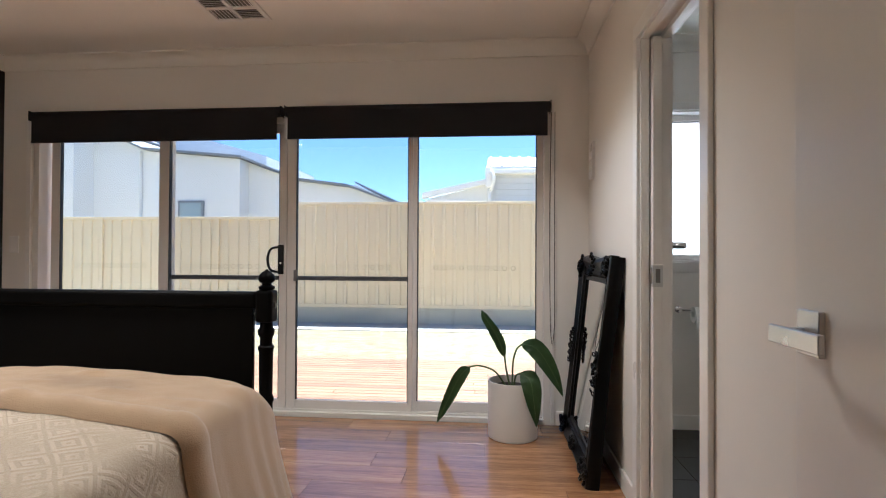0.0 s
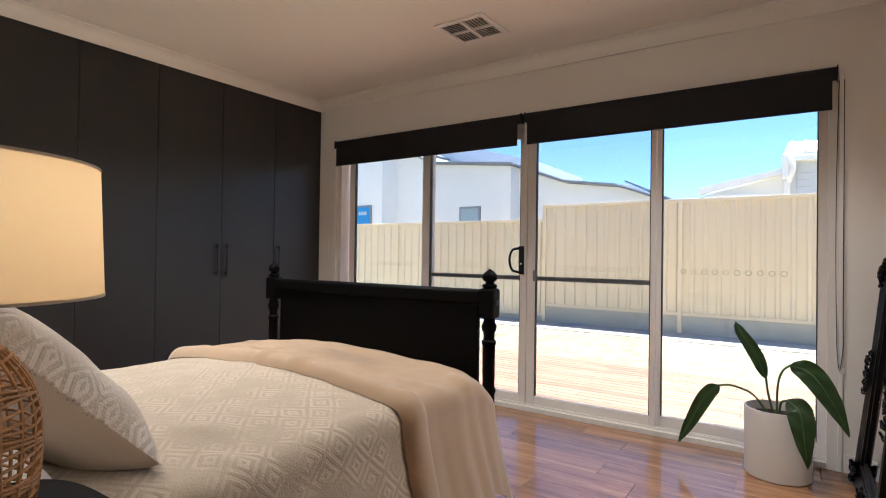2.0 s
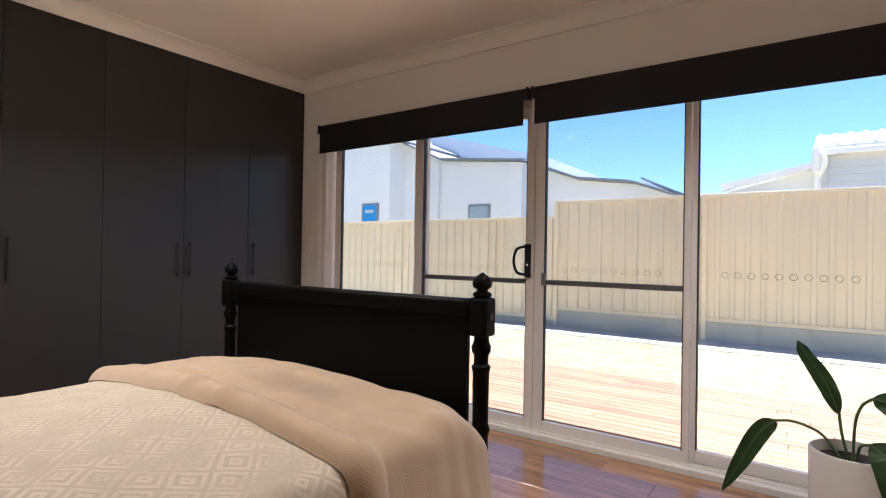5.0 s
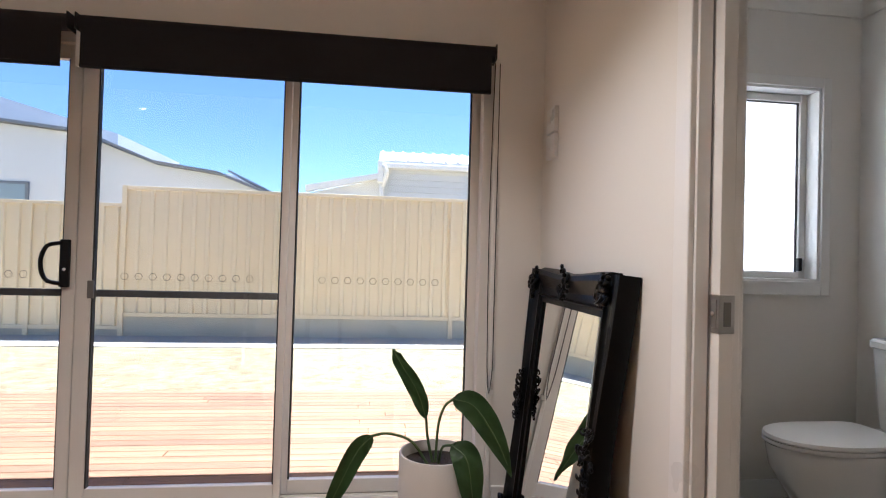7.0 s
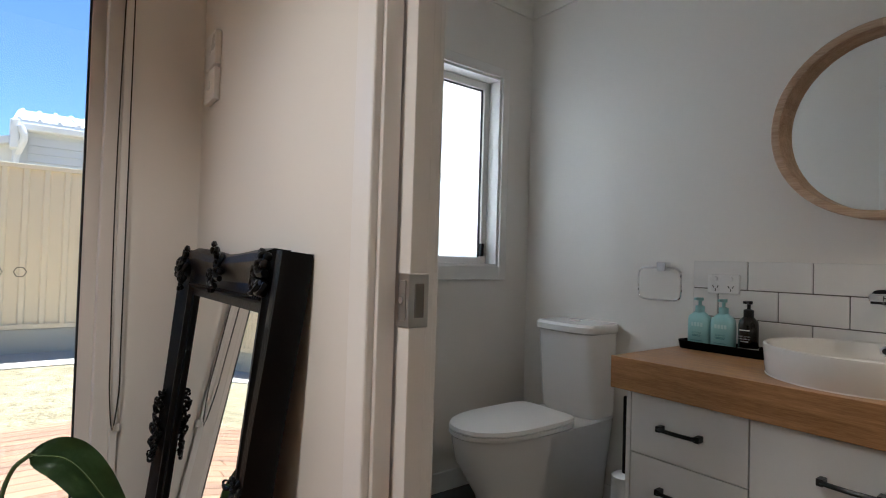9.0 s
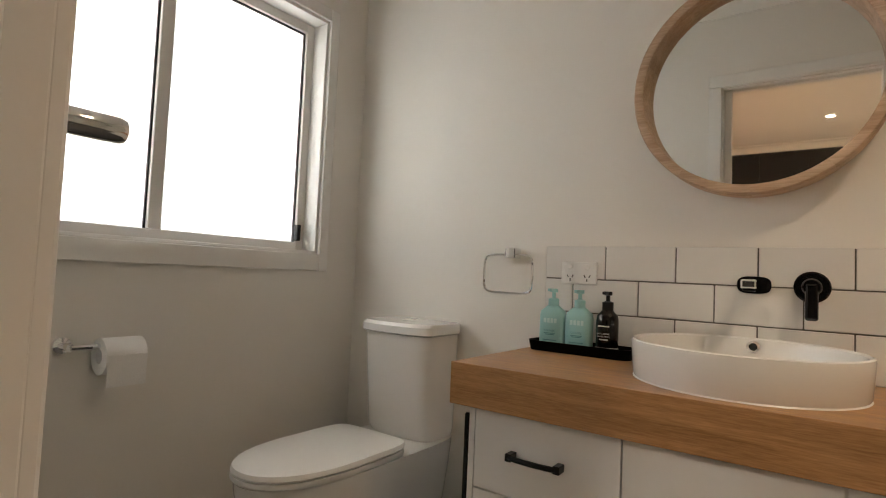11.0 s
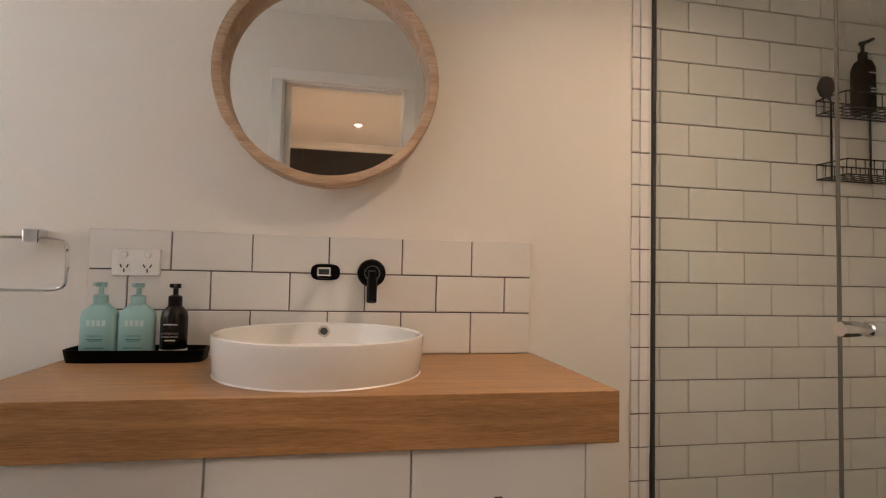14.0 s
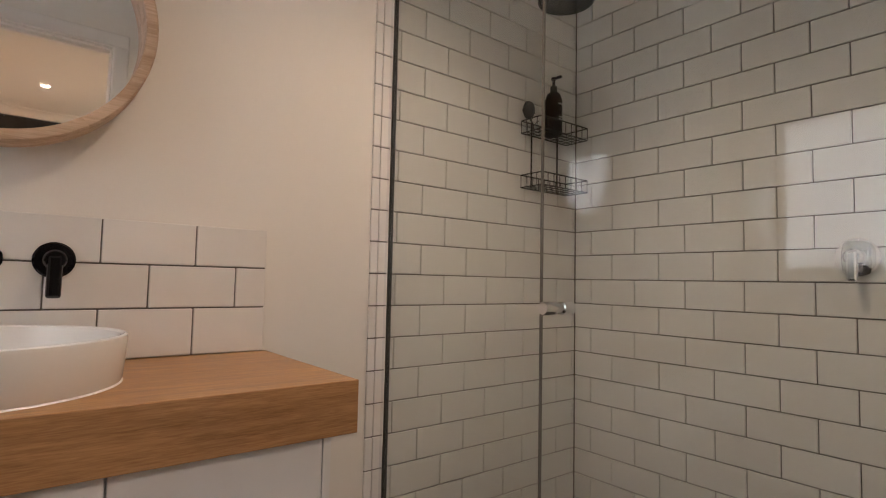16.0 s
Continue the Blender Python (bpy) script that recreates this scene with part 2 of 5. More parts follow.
M = {
    "wall": surface("wall_paint", (0.80, 0.77, 0.72), 0.62, vary=0.02, scale=1.5, fine=260, bump=0.03),
    "ceiling": surface("ceiling_paint", (0.84, 0.815, 0.755), 0.8, vary=0.02, scale=1.2, fine=200, bump=0.02),
    "trim": surface("gloss_trim_paint", (0.82, 0.80, 0.77), 0.3, vary=0.02, scale=3, fine=90, bump=0.015),
    "door": surface("door_paint", (0.80, 0.78, 0.75), 0.34, vary=0.02, scale=2, fine=140, bump=0.02),
    "floor": wood("laminate_oak", (0.17, 0.075, 0.030), (0.46, 0.24, 0.11), "x", 0.2, 5.5, 0.14, 0.25, 0.03),
    "gap": surface("dark_joint", (0.05, 0.03, 0.02), 0.8),
    "wardrobe": surface("black_laminate", (0.017, 0.0163, 0.016), 0.44, spec=0.5, vary=0.12, scale=2, fine=40, bump=0.03, stretch=(3, 3, 0.4)),
    "black": surface("black_paint", (0.0025, 0.0023, 0.0023), 0.5, vary=0.2, scale=8, fine=90, bump=0.05, spec=0.07),
    "handle": surface("dark_grey_metal", (0.03, 0.03, 0.032), 0.4, 0.5, bump=0.02),
    "black_metal": surface("black_metal", (0.015, 0.015, 0.016), 0.3, 0.6, bump=0.02),
    "ornate": surface("black_carved", (0.0025, 0.0024, 0.0024), 0.36, vary=0.3, scale=20, fine=150, bump=0.12, spec=0.17),
    "chrome": surface("chrome", (0.86, 0.86, 0.88), 0.06, 1.0, vary=0.03, bump=0.0, rough_vary=0.04),
    "brushed": surface("brushed_steel", (0.62, 0.61, 0.60), 0.3, 1.0, vary=0.06, fine=200, bump=0.02),
    "dark_chrome": surface("dark_chrome", (0.05, 0.05, 0.055), 0.12, 0.9, vary=0.1, bump=0.0, rough_vary=0.05),
    "alu": surface("powder_coat", (0.72, 0.69, 0.65), 0.4, vary=0.03, fine=150, bump=0.02),
    "alu_dark": surface("grey_rail", (0.17, 0.16, 0.15), 0.45, vary=0.05),
    "vent_grey": surface("vent_throat", (0.20, 0.185, 0.17), 0.6, vary=0.05),
    "rubber": surface("rubber_seal", (0.02, 0.02, 0.02), 0.6),
    "blind": surface("blockout_blind", (0.006, 0.006, 0.009), 0.75, vary=0.1, scale=5, fine=300, bump=0.06),
    "glass": clear_glass("glass", (0.90, 0.92, 0.93)),
    "screen_glass": clear_glass("screened_glass", (0.82, 0.84, 0.86)),
    "shower_glass": clear_glass("shower_glass", (0.93, 0.95, 0.94)),
    "frost": frosted("frosted_glass", (0.82, 0.84, 0.84)),
    "mirror": surface("mirror", (0.92, 0.93, 0.92), 0.02, 1.0, vary=0.0, bump=0.0, rough_vary=0.0),
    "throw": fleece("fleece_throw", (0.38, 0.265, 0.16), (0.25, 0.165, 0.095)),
    "spread": woven("bedspread", (0.37, 0.305, 0.222), (0.49, 0.42, 0.325), 0.062, 0.8),
    "sham": woven("sham_cloth", (0.54, 0.47, 0.37), (0.78, 0.72, 0.62), 0.05, 1.0),
    "linen": surface("linen", (0.62, 0.53, 0.42), 0.9, vary=0.05, scale=9, fine=350, bump=0.15, sheen=0.2),
    "white_cotton": surface("white_cotton", (0.78, 0.76, 0.73), 0.9, vary=0.05, scale=9, fine=300, bump=0.15),
    "shade": frosted("lamp_shade", (0.86, 0.74, 0.56), 0.0),
    "rattan": surface("rattan", (0.42, 0.22, 0.075), 0.55, vary=0.3, scale=30, fine=200, bump=0.2),
    "pot": surface("matt_pot", (0.60, 0.57, 0.53), 0.6, vary=0.04, scale=5, fine=150, bump=0.05),
    "soil": surface("soil", (0.035, 0.025, 0.018), 0.95, vary=0.4, scale=30, fine=150, bump=0.8),
    "leaf": surface("leaf", (0.045, 0.095, 0.030), 0.38, vary=0.3, scale=8, fine=60, bump=0.1, stretch=(1, 1, 1)),
    "stem": surface("stem", (0.09, 0.14, 0.05), 0.5, vary=0.2),
    "plastic": surface("white_plastic", (0.80, 0.79, 0.77), 0.3, vary=0.01, bump=0.0),
    "ceramic": surface("ceramic", (0.80, 0.79, 0.77), 0.14, vary=0.015, scale=3, bump=0.0, rough_vary=0.05),
    "tile": surface("glazed_tile", (0.78, 0.76, 0.73), 0.06, vary=0.02, scale=4, fine=20, bump=0.012, piece=0.025, rough_vary=0.03),
    "grout": surface("dark_grout", (0.16, 0.14, 0.125), 0.9, vary=0.15, fine=300),
    "oak_top": wood("oak_veneer", (0.24, 0.112, 0.04), (0.53, 0.295, 0.125), "y", 0.36, 14, 0.02, 0.0, 0.05),
    "pale_wood": wood("whitewashed_wood", (0.40, 0.26, 0.16), (0.70, 0.52, 0.37), "y", 0.55, 9, 0.05, 0.0, 0.15),
    "cabinet": surface("white_cabinet", (0.80, 0.79, 0.77), 0.36, vary=0.015, bump=0.01),
    "dark_tile": surface("charcoal_tile", (0.035, 0.034, 0.034), 0.5, vary=0.15, scale=6, piece=0.1),
    "teal": surface("teal_plastic", (0.33, 0.58, 0.58), 0.35, vary=0.02, bump=0.0),
    "teal_dark": surface("teal_print", (0.10, 0.27, 0.28), 0.5, bump=0.0),
    "teal_pale": surface("pale_print", (0.55, 0.74, 0.72), 0.5, bump=0.0),
    "amber": surface("dark_amber_plastic", (0.008, 0.006, 0.005), 0.16, bump=0.0),
    "print": surface("pale_label_print", (0.62, 0.60, 0.56), 0.6, bump=0.0),
    "paper": surface("toilet_paper", (0.83, 0.82, 0.80), 0.95, vary=0.04, fine=250, bump=0.2),
    "deck": wood("deck_timber", (0.14, 0.065, 0.03), (0.30, 0.165, 0.085), "x", 0.65, 6, 0.2, 0.0, 0.15),
    "ground": ground_stuff("dry_grass"),
    "gravel": surface("gravel", (0.42, 0.39, 0.34), 0.95, vary=0.5, scale=25, fine=90, bump=1.0),
    "fence": surface("cream_steel", (0.84, 0.69, 0.45), 0.5, vary=0.03, scale=1.5, fine=60, bump=0.02),
    "sleeper": surface("concrete_sleeper", (0.52, 0.48, 0.38), 0.9, vary=0.2, scale=5, fine=60, bump=0.3, stretch=(0.4, 1, 1)),
    "render": surface("white_render", (0.80, 0.80, 0.80), 0.85, vary=0.02, scale=0.8, fine=40, bump=0.05),
    "roof": surface("grey_roof", (0.22, 0.23, 0.25), 0.5, vary=0.06),
    "roof_pale": surface("pale_roof", (0.62, 0.63, 0.65), 0.5, vary=0.04),
    "house_glass": surface("house_window", (0.35, 0.42, 0.45), 0.1, vary=0.05, bump=0.0),
    "blue_sign": surface("blue_poster", (0.02, 0.25, 0.62), 0.5, vary=0.05, bump=0.0),
    "lamp_glow": glow("downlight_lens", (1.0, 0.80, 0.55), 6.0),
    "bulb": glow("bulb", (1.0, 0.84, 0.62), 3.7),
}

# ---- shape helpers ----


def box(x0, x1, y0, y1, z0, z1, bevel=0.0, seg=2, bm=None):
    bm = bm or bmesh.new()
    r = bmesh.ops.create_cube(bm, size=1.0)
    bmesh.ops.scale(bm, vec=(x1 - x0, y1 - y0, z1 - z0), verts=r["verts"])
    bmesh.ops.translate(bm, vec=((x0 + x1) / 2, (y0 + y1) / 2, (z0 + z1) / 2), verts=r["verts"])
    if bevel:
        es = {e for v in r["verts"] for e in v.link_edges}
        bmesh.ops.bevel(bm, geom=list(es), offset=bevel, segments=seg, affect="EDGES", profile=0.5)
    return bm


def prism(points, axis, a, b, bm=None, turned=0.0):
    """A polygon (pairs) drawn out along an axis from a to b."""
    bm = bm or bmesh.new()
    put = {"x": lambda p, q: (q, p[0], p[1]), "y": lambda p, q: (p[0], q, p[1]), "z": lambda p, q: (p[0], p[1] + turned, q)}[axis]
    lo, hi = [bm.verts.new(put(p, a)) for p in points], [bm.verts.new(put(p, b)) for p in points]
    bm.faces.new(lo)
    bm.faces.new(hi[::-1])
    for i in range(len(points)):
        j = (i + 1) % len(points)
        bm.faces.new((lo[i], hi[i], hi[j], lo[j]))
    bmesh.ops.recalc_face_normals(bm, faces=bm.faces[:])
    return bm


def lathe(profile, seg=32, m=None, bm=None, closed=False):
    """Turned shape from (radius, height) pairs round z, then moved by m."""
    bm = bm or bmesh.new()
    m = m or Matrix.Identity(4)
    rings = []
    for r, h in profile:
        rings.append([bm.verts.new(m @ Vector((r * math.cos(i * 2 * math.pi / seg), r * math.sin(i * 2 * math.pi / seg), h))) for i in range(seg)])
    pairs = list(zip(rings, rings[1:])) + ([(rings[-1], rings[0])] if closed else [])
    for p, q in pairs:
        for i in range(seg):
            j = (i + 1) % seg
            bm.faces.new((p[i], p[j], q[j], q[i]))
    if not closed:
        bm.faces.new(rings[0][::-1])
        bm.faces.new(rings[-1])
    bmesh.ops.recalc_face_normals(bm, faces=bm.faces[:])
    return bm


def tube(points, radius, seg=8, bm=None, closed=False):
    """A round bar along points; radius may be a list."""
    bm = bm or bmesh.new()
    pts = [Vector(p) for p in points]
    k = len(pts)
    rad = radius if isinstance(radius, (list, tuple)) else [radius] * k
    rings = []
    for i, p in enumerate(pts):
        a, b = pts[(i - 1) % k if closed else max(i - 1, 0)], pts[(i + 1) % k if closed else min(i + 1, k - 1)]
        way = (b - a).normalized()
        side = way.cross(Vector((0.13, 0.21, 0.97))).normalized()
        up = side.cross(way)
        rings.append([bm.verts.new(p + rad[i] * (math.cos(t) * side + math.sin(t) * up)) for t in [j * 2 * math.pi / seg for j in range(seg)]])
    for i in range(k if closed else k - 1):
        p, q = rings[i], rings[(i + 1) % k]
        for j in range(seg):
            bm.faces.new((p[j], p[(j + 1) % seg], q[(j + 1) % seg], q[j]))
    if not closed:
        bm.faces.new(rings[0])
        bm.faces.new(rings[-1][::-1])
    bmesh.ops.recalc_face_normals(bm, faces=bm.faces[:])
    return bm


def curve(points, n=8):
    """Smooth line through points (Catmull-Rom)."""
    p = [Vector(q) for q in points]
    p = [2 * p[0] - p[1]] + p + [2 * p[-1] - p[-2]]
    out = []
    for i in range(1, len(p) - 2):
        for k in range(n):
            t = k / n
            out.append(0.5 * (2 * p[i] + (p[i + 1] - p[i - 1]) * t + (2 * p[i - 1] - 5 * p[i] + 4 * p[i + 1] - p[i + 2]) * t * t + (3 * p[i] - p[i - 1] - 3 * p[i + 1] + p[i + 2]) * t ** 3))
    return out + [p[-2]]


def mesh_of(name, bm, material, smooth=False):
    me = bpy.data.meshes.new(name)
    bm.to_mesh(me)
    bm.free()
    me.materials.append(M[material] if isinstance(material, str) else material)
    if smooth:
        me.shade_smooth()
        me.set_sharp_from_angle(angle=radians(40))
    return me


def thing(name, at, label, category, group="", kind=""):
    ob = new(name)
    ob.empty_display_size = 0.1
    ob.location = at
    return tagged(ob, label, category, group, kind)


def part(name, bm, material, parent, label="", smooth=False):
    """One mesh, drawn in world metres, under a thing or a part."""
    ob = new(name, mesh_of(name, bm, material, smooth))
    ob.parent = parent
    base = parent.matrix_basis if parent.parent is None else parent.parent.matrix_basis
    ob.matrix_parent_inverse = (parent.matrix_basis if parent.parent is None else parent.parent.matrix_basis @ parent.matrix_parent_inverse @ parent.matrix_basis).inverted()
    return tagged(ob, label)


def single(name, bm, material, label="", category="", kind="", smooth=False, group=""):
    return tagged(new(name, mesh_of(name, bm, material, smooth)), label, category, group, kind)


def shell(name, bm, material, label, category):
    return single(name, bm, material, label, category, "structure")


def piece(mesh, name, at, parent, turn=None):
    """A repeat that shares its mesh, under a piece of the setting."""
    ob = new(name, mesh)
    ob.parent = parent
    ob.matrix_basis = Matrix.Translation(at) @ (turn or Matrix.Identity(4))
    return ob

# ---- structure ----
XW, YS = -2.915, 0.93                    # wardrobe face, south wall face
WX = -3.52                                # west wall
DX0, DX1, DTOP = -2.70, 0.915, 2.02       # sliding door opening
BX0, BX1, BZ0, BZ1 = 1.36, 2.565, 1.045, 2.0   # bathroom window opening
PY0, PY1, PTOP = 2.488, 3.185, 2.0       # bathroom doorway

floor = shell("floor", box(WX, XR + 0.05, -0.6, YB + 0.02, -0.12, -0.011), "gap", "warm brown timber-look laminate floor in the bedroom", "floor")
bath_floor = shell("bathroom_floor", box(XR + 0.05, XV + 0.1, 0.8, YB + 0.02, -0.12, -0.008), "grout", "dark charcoal tiled bathroom floor", "floor")
bm = box(WX - 0.15, DX0, YB, YB + 0.2, -0.12, 2.6)
box(DX1, BX0, YB, YB + 0.2, -0.12, 2.6, bm=bm)
box(BX1, XV + 0.15, YB, YB + 0.2, -0.12, 2.6, bm=bm)
box(DX0, DX1, YB, YB + 0.2, DTOP, 2.6, bm=bm)
box(DX0, DX1, YB, YB + 0.2, -0.12, -0.012, bm=bm)
box(BX0, BX1, YB, YB + 0.2, -0.12, BZ0, bm=bm)
box(BX0, BX1, YB, YB + 0.2, BZ1, 2.6, bm=bm)
shell("wall_north", bm, "wall", "off-white painted plaster wall around the sliding doors", "wall")
bm = box(XR, XB, 0.82, PY0, -0.12, 2.6)
box(XR, XB, PY1, YB, -0.12, 2.6, bm=bm)
box(XR, XB, PY0, PY1, PTOP, 2.6, bm=bm)
shell("wall_east", bm, "wall", "off-white painted wall between bedroom and bathroom", "wall")
vwall = shell("wall_vanity", box(XV, XV + 0.12, 0.78, YB, -0.12, 2.6), "wall", "off-white painted bathroom wall behind the vanity", "wall")
swall = shell("wall_shower", box(XB, XV, 0.78, 0.888, -0.12, 2.6), "grout", "white subway-tiled shower wall with dark grout", "wall")
bm = box(WX - 0.15, 0.22, 0.82, YS, -0.12, 2.6)
box(1.1, XR, 0.82, YS, -0.12, 2.6, bm=bm)
box(0.22, 1.1, 0.82, YS, 2.06, 2.6, bm=bm)
shell("wall_south", bm, "wall", "off-white painted wall with the bedroom entry", "wall")
shell("wall_west", box(WX - 0.15, WX, YS, YB, -0.12, 2.6), "wall", "off-white painted wall behind the wardrobe", "wall")
bm = box(0.1, 0.22, -0.6, 0.82, -0.12, 2.6)
box(1.1, 1.22, -0.6, 0.78, -0.12, 2.6, bm=bm)
box(0.1, 1.22, -0.7, -0.6, -0.12, 2.6, bm=bm)
shell("wall_hall", bm, "wall", "off-white painted hallway walls outside the bedroom", "wall")
shell("ceiling", box(WX - 0.15, XV + 0.15, -0.7, YB + 0.2, ZC, 2.6), "ceiling", "smooth off-white plasterboard ceiling", "ceiling")


def cornice(name, a, b, way):
    """Coved cornice along a straight run; way points into the room."""
    a, b, w = Vector(a), Vector(b), Vector(way)
    prof = [(0.0, -0.088), (0.012, -0.088), (0.016, -0.076), (0.022, -0.052), (0.036, -0.032), (0.056, -0.019), (0.076, -0.014), (0.088, -0.011), (0.088, 0.001), (0.0, 0.001)]
    bm = bmesh.new()
    lo, hi = ([bm.verts.new(e + w * p + Vector((0, 0, ZC + q))) for p, q in prof] for e in (a, b))
    for i in range(len(prof)):
        j = (i + 1) % len(prof)
        bm.faces.new((lo[i], lo[j], hi[j], hi[i]))
    bm.faces.new(lo[::-1])
    bm.faces.new(hi)
    bmesh.ops.recalc_face_normals(bm, faces=bm.faces[:])
    return single(name, bm, "ceiling", "white coved plaster cornice", "cornice", "structure", True)


cornice("cornice_north", (XW - 0.01, YB, 0), (XR, YB, 0), (0, -1, 0))
cornice("cornice_east", (XR, YS, 0), (XR, YB, 0), (-1, 0, 0))
cornice("cornice_west", (XW - 0.012, YS, 0), (XW - 0.012, YB, 0), (1, 0, 0))
cornice("cornice_south", (XW, YS, 0), (XR, YS, 0), (0, 1, 0))
cornice("cornice_bath_north", (XB, YB, 0), (XV, YB, 0), (0, -1, 0))
cornice("cornice_bath_vanity", (XV, 1.9, 0), (XV, YB, 0), (-1, 0, 0))
cornice("cornice_bath_west", (XB, 1.9, 0), (XB, YB, 0), (1, 0, 0))


def skirting(name, x0, x1, y0, y1):
    return single(name, box(x0, x1, y0, y1, -0.008, 0.09, 0.004), "trim", "white gloss painted skirting board", "baseboard", "structure")


skirting("baseboard_north_right", DX1 + 0.03, XR - 0.012, YB - 0.013, YB)
skirting("baseboard_north_left", XW, DX0 - 0.03, YB - 0.013, YB)
skirting("baseboard_east_far", XR - 0.013, XR, PY1 + 0.06, YB - 0.001)
skirting("baseboard_east_near", XR - 0.013, XR, YS, PY0 - 0.06)
skirting("baseboard_bath_north", XB + 0.013, XV - 0.014, YB - 0.013, YB)
skirting("baseboard_bath_vanity", XV - 0.013, XV, 3.5, YB)
skirting("baseboard_bath_west", XB, XB + 0.013, PY1 + 0.06, YB)

# doorway lining and architraves
bm = box(XR - 0.002, XB + 0.002, PY0, PY0 + 0.018, 0, PTOP, 0.002)
box(XR - 0.002, XR + 0.032, PY1 - 0.02, PY1, 0, PTOP, 0.002, bm=bm)
box(XB - 0.03, XB + 0.002, PY1 - 0.02, PY1, 0, PTOP, 0.002, bm=bm)
box(XR - 0.002, XR + 0.03, PY0, PY1, PTOP - 0.02, PTOP, 0.002, bm=bm)
box(XB - 0.03, XB + 0.002, PY0, PY1, PTOP - 0.02, PTOP, 0.002, bm=bm)
shell("door_jamb", bm, "trim", "white gloss painted cavity slider jamb", "door jamb")
for side, xa, xb in (("bedroom", XR - 0.018, XR - 0.001), ("bathroom", XB + 0.001, XB + 0.018)):
    bm = box(xa, xb, PY1 - 0.012, PY1 + 0.052, -0.005, PTOP - 0.012, 0.004)
    box(xa, xb, PY0 - 0.052, PY0 + 0.012, -0.005, PTOP - 0.012, 0.004, bm=bm)
    box(xa, xb, PY0 - 0.052, PY1 + 0.052, PTOP - 0.012, PTOP + 0.052, 0.004, bm=bm)
    shell("architrave_" + side, bm, "trim", "white gloss painted door architrave", "architrave")
# cavity slider, mostly in its pocket
slider = thing("cavity_sliding_door", (1.207, PY1, 0), "white cavity sliding door slid into its wall pocket", "sliding door")
part("door_leaf", box(1.19, 1.226, 3.132, 3.182, 0.01, PTOP - 0.022, 0.002), "door", slider)
latch = part("flush_latch", box(1.188, 1.228, 3.1305, 3.165, 0.955, 1.045, 0.002), "brushed", slider, "brushed steel square latch plate")
part("latch_recess", box(1.1865, 1.19, 3.139, 3.158, 0.967, 1.033, 0.001), "alu_dark", latch)
part("latch_slot", box(1.199, 1.217, 3.128, 3.132, 0.972, 1.028, 0.001), "alu_dark", latch)
part("latch_bolt", lathe([(0.006, 0), (0.006, 0.003)], 12, pose(1.1865, 3.149, 1.0, 0, -90, 0)), "chrome", latch)

# bedroom entry door, open along the east wall
entry = thing("entry_door", (1.09, 1.0, 0), "white flush bedroom door standing open against the wall", "door")
part("door_leaf", box(1.068, 1.104, 1.0, 1.885, 0.008, 2.04, 0.002), "door", entry)
hd = part("lever_handle", box(1.058, 1.07, 1.80, 1.862, 0.915, 0.99, 0.002), "brushed", entry, "brushed steel lever handle on a square rose")
part("lever", box(1.008, 1.018, 1.715, 1.855, 0.935, 0.965, 0.002), "brushed", hd)
part("lever_neck", box(1.015, 1.06, 1.838, 1.855, 0.94, 0.96, 0.003), "brushed", hd)

# ---- sliding doors ----
slide = thing("window_1", ((DX0 + DX1) / 2, 4.45, 0), "cream aluminium four-panel sliding doors with clear glass", "sliding door", kind="structure")
bm = box(DX0, DX0 + 0.045, 4.385, 4.52, -0.01, DTOP, 0.003)
part("window_frame", bm, "alu", slide)
part("window_frame", box(DX1 - 0.045, DX1, 4.385, 4.52, -0.01, DTOP, 0.003), "alu", slide)
part("window_frame", box(DX0 + 0.045, DX1 - 0.045, 4.385, 4.52, DTOP - 0.05, DTOP, 0.003), "alu", slide)
bm = box(DX0 + 0.045, DX1 - 0.045, 4.372, 4.53, -0.01, 0.028, 0.003)
for yy in (4.405, 4.435, 4.485):
    box(DX0 + 0.05, DX1 - 0.05, yy, yy + 0.008, 0.028, 0.04, bm=bm)
part("sill_track", bm, "alu", slide)
# a flat trim line round the opening
bm = box(DX0 - 0.035, DX0, YB - 0.012, YB - 0.001, -0.005, DTOP + 0.03, 0.002)
box(DX1, DX1 + 0.02, YB - 0.012, YB - 0.001, -0.005, DTOP + 0.03, 0.002, bm=bm)
part("trim", bm, "trim", slide)


def hex_ring(bm, x, y, z, r):
    a = [(x + r * math.cos(k * math.pi / 3), z + r * math.sin(k * math.pi / 3)) for k in range(6)]
    b = [(x + 0.83 * r * math.cos(k * math.pi / 3), z + 0.83 * r * math.sin(k * math.pi / 3)) for k in range(6)]
    for k in range(6):
        j = (k + 1) % 6
        bm.faces.new([bm.verts.new((p[0], y, p[1])) for p in (a[k], a[j], b[j], b[k])])
    return bm


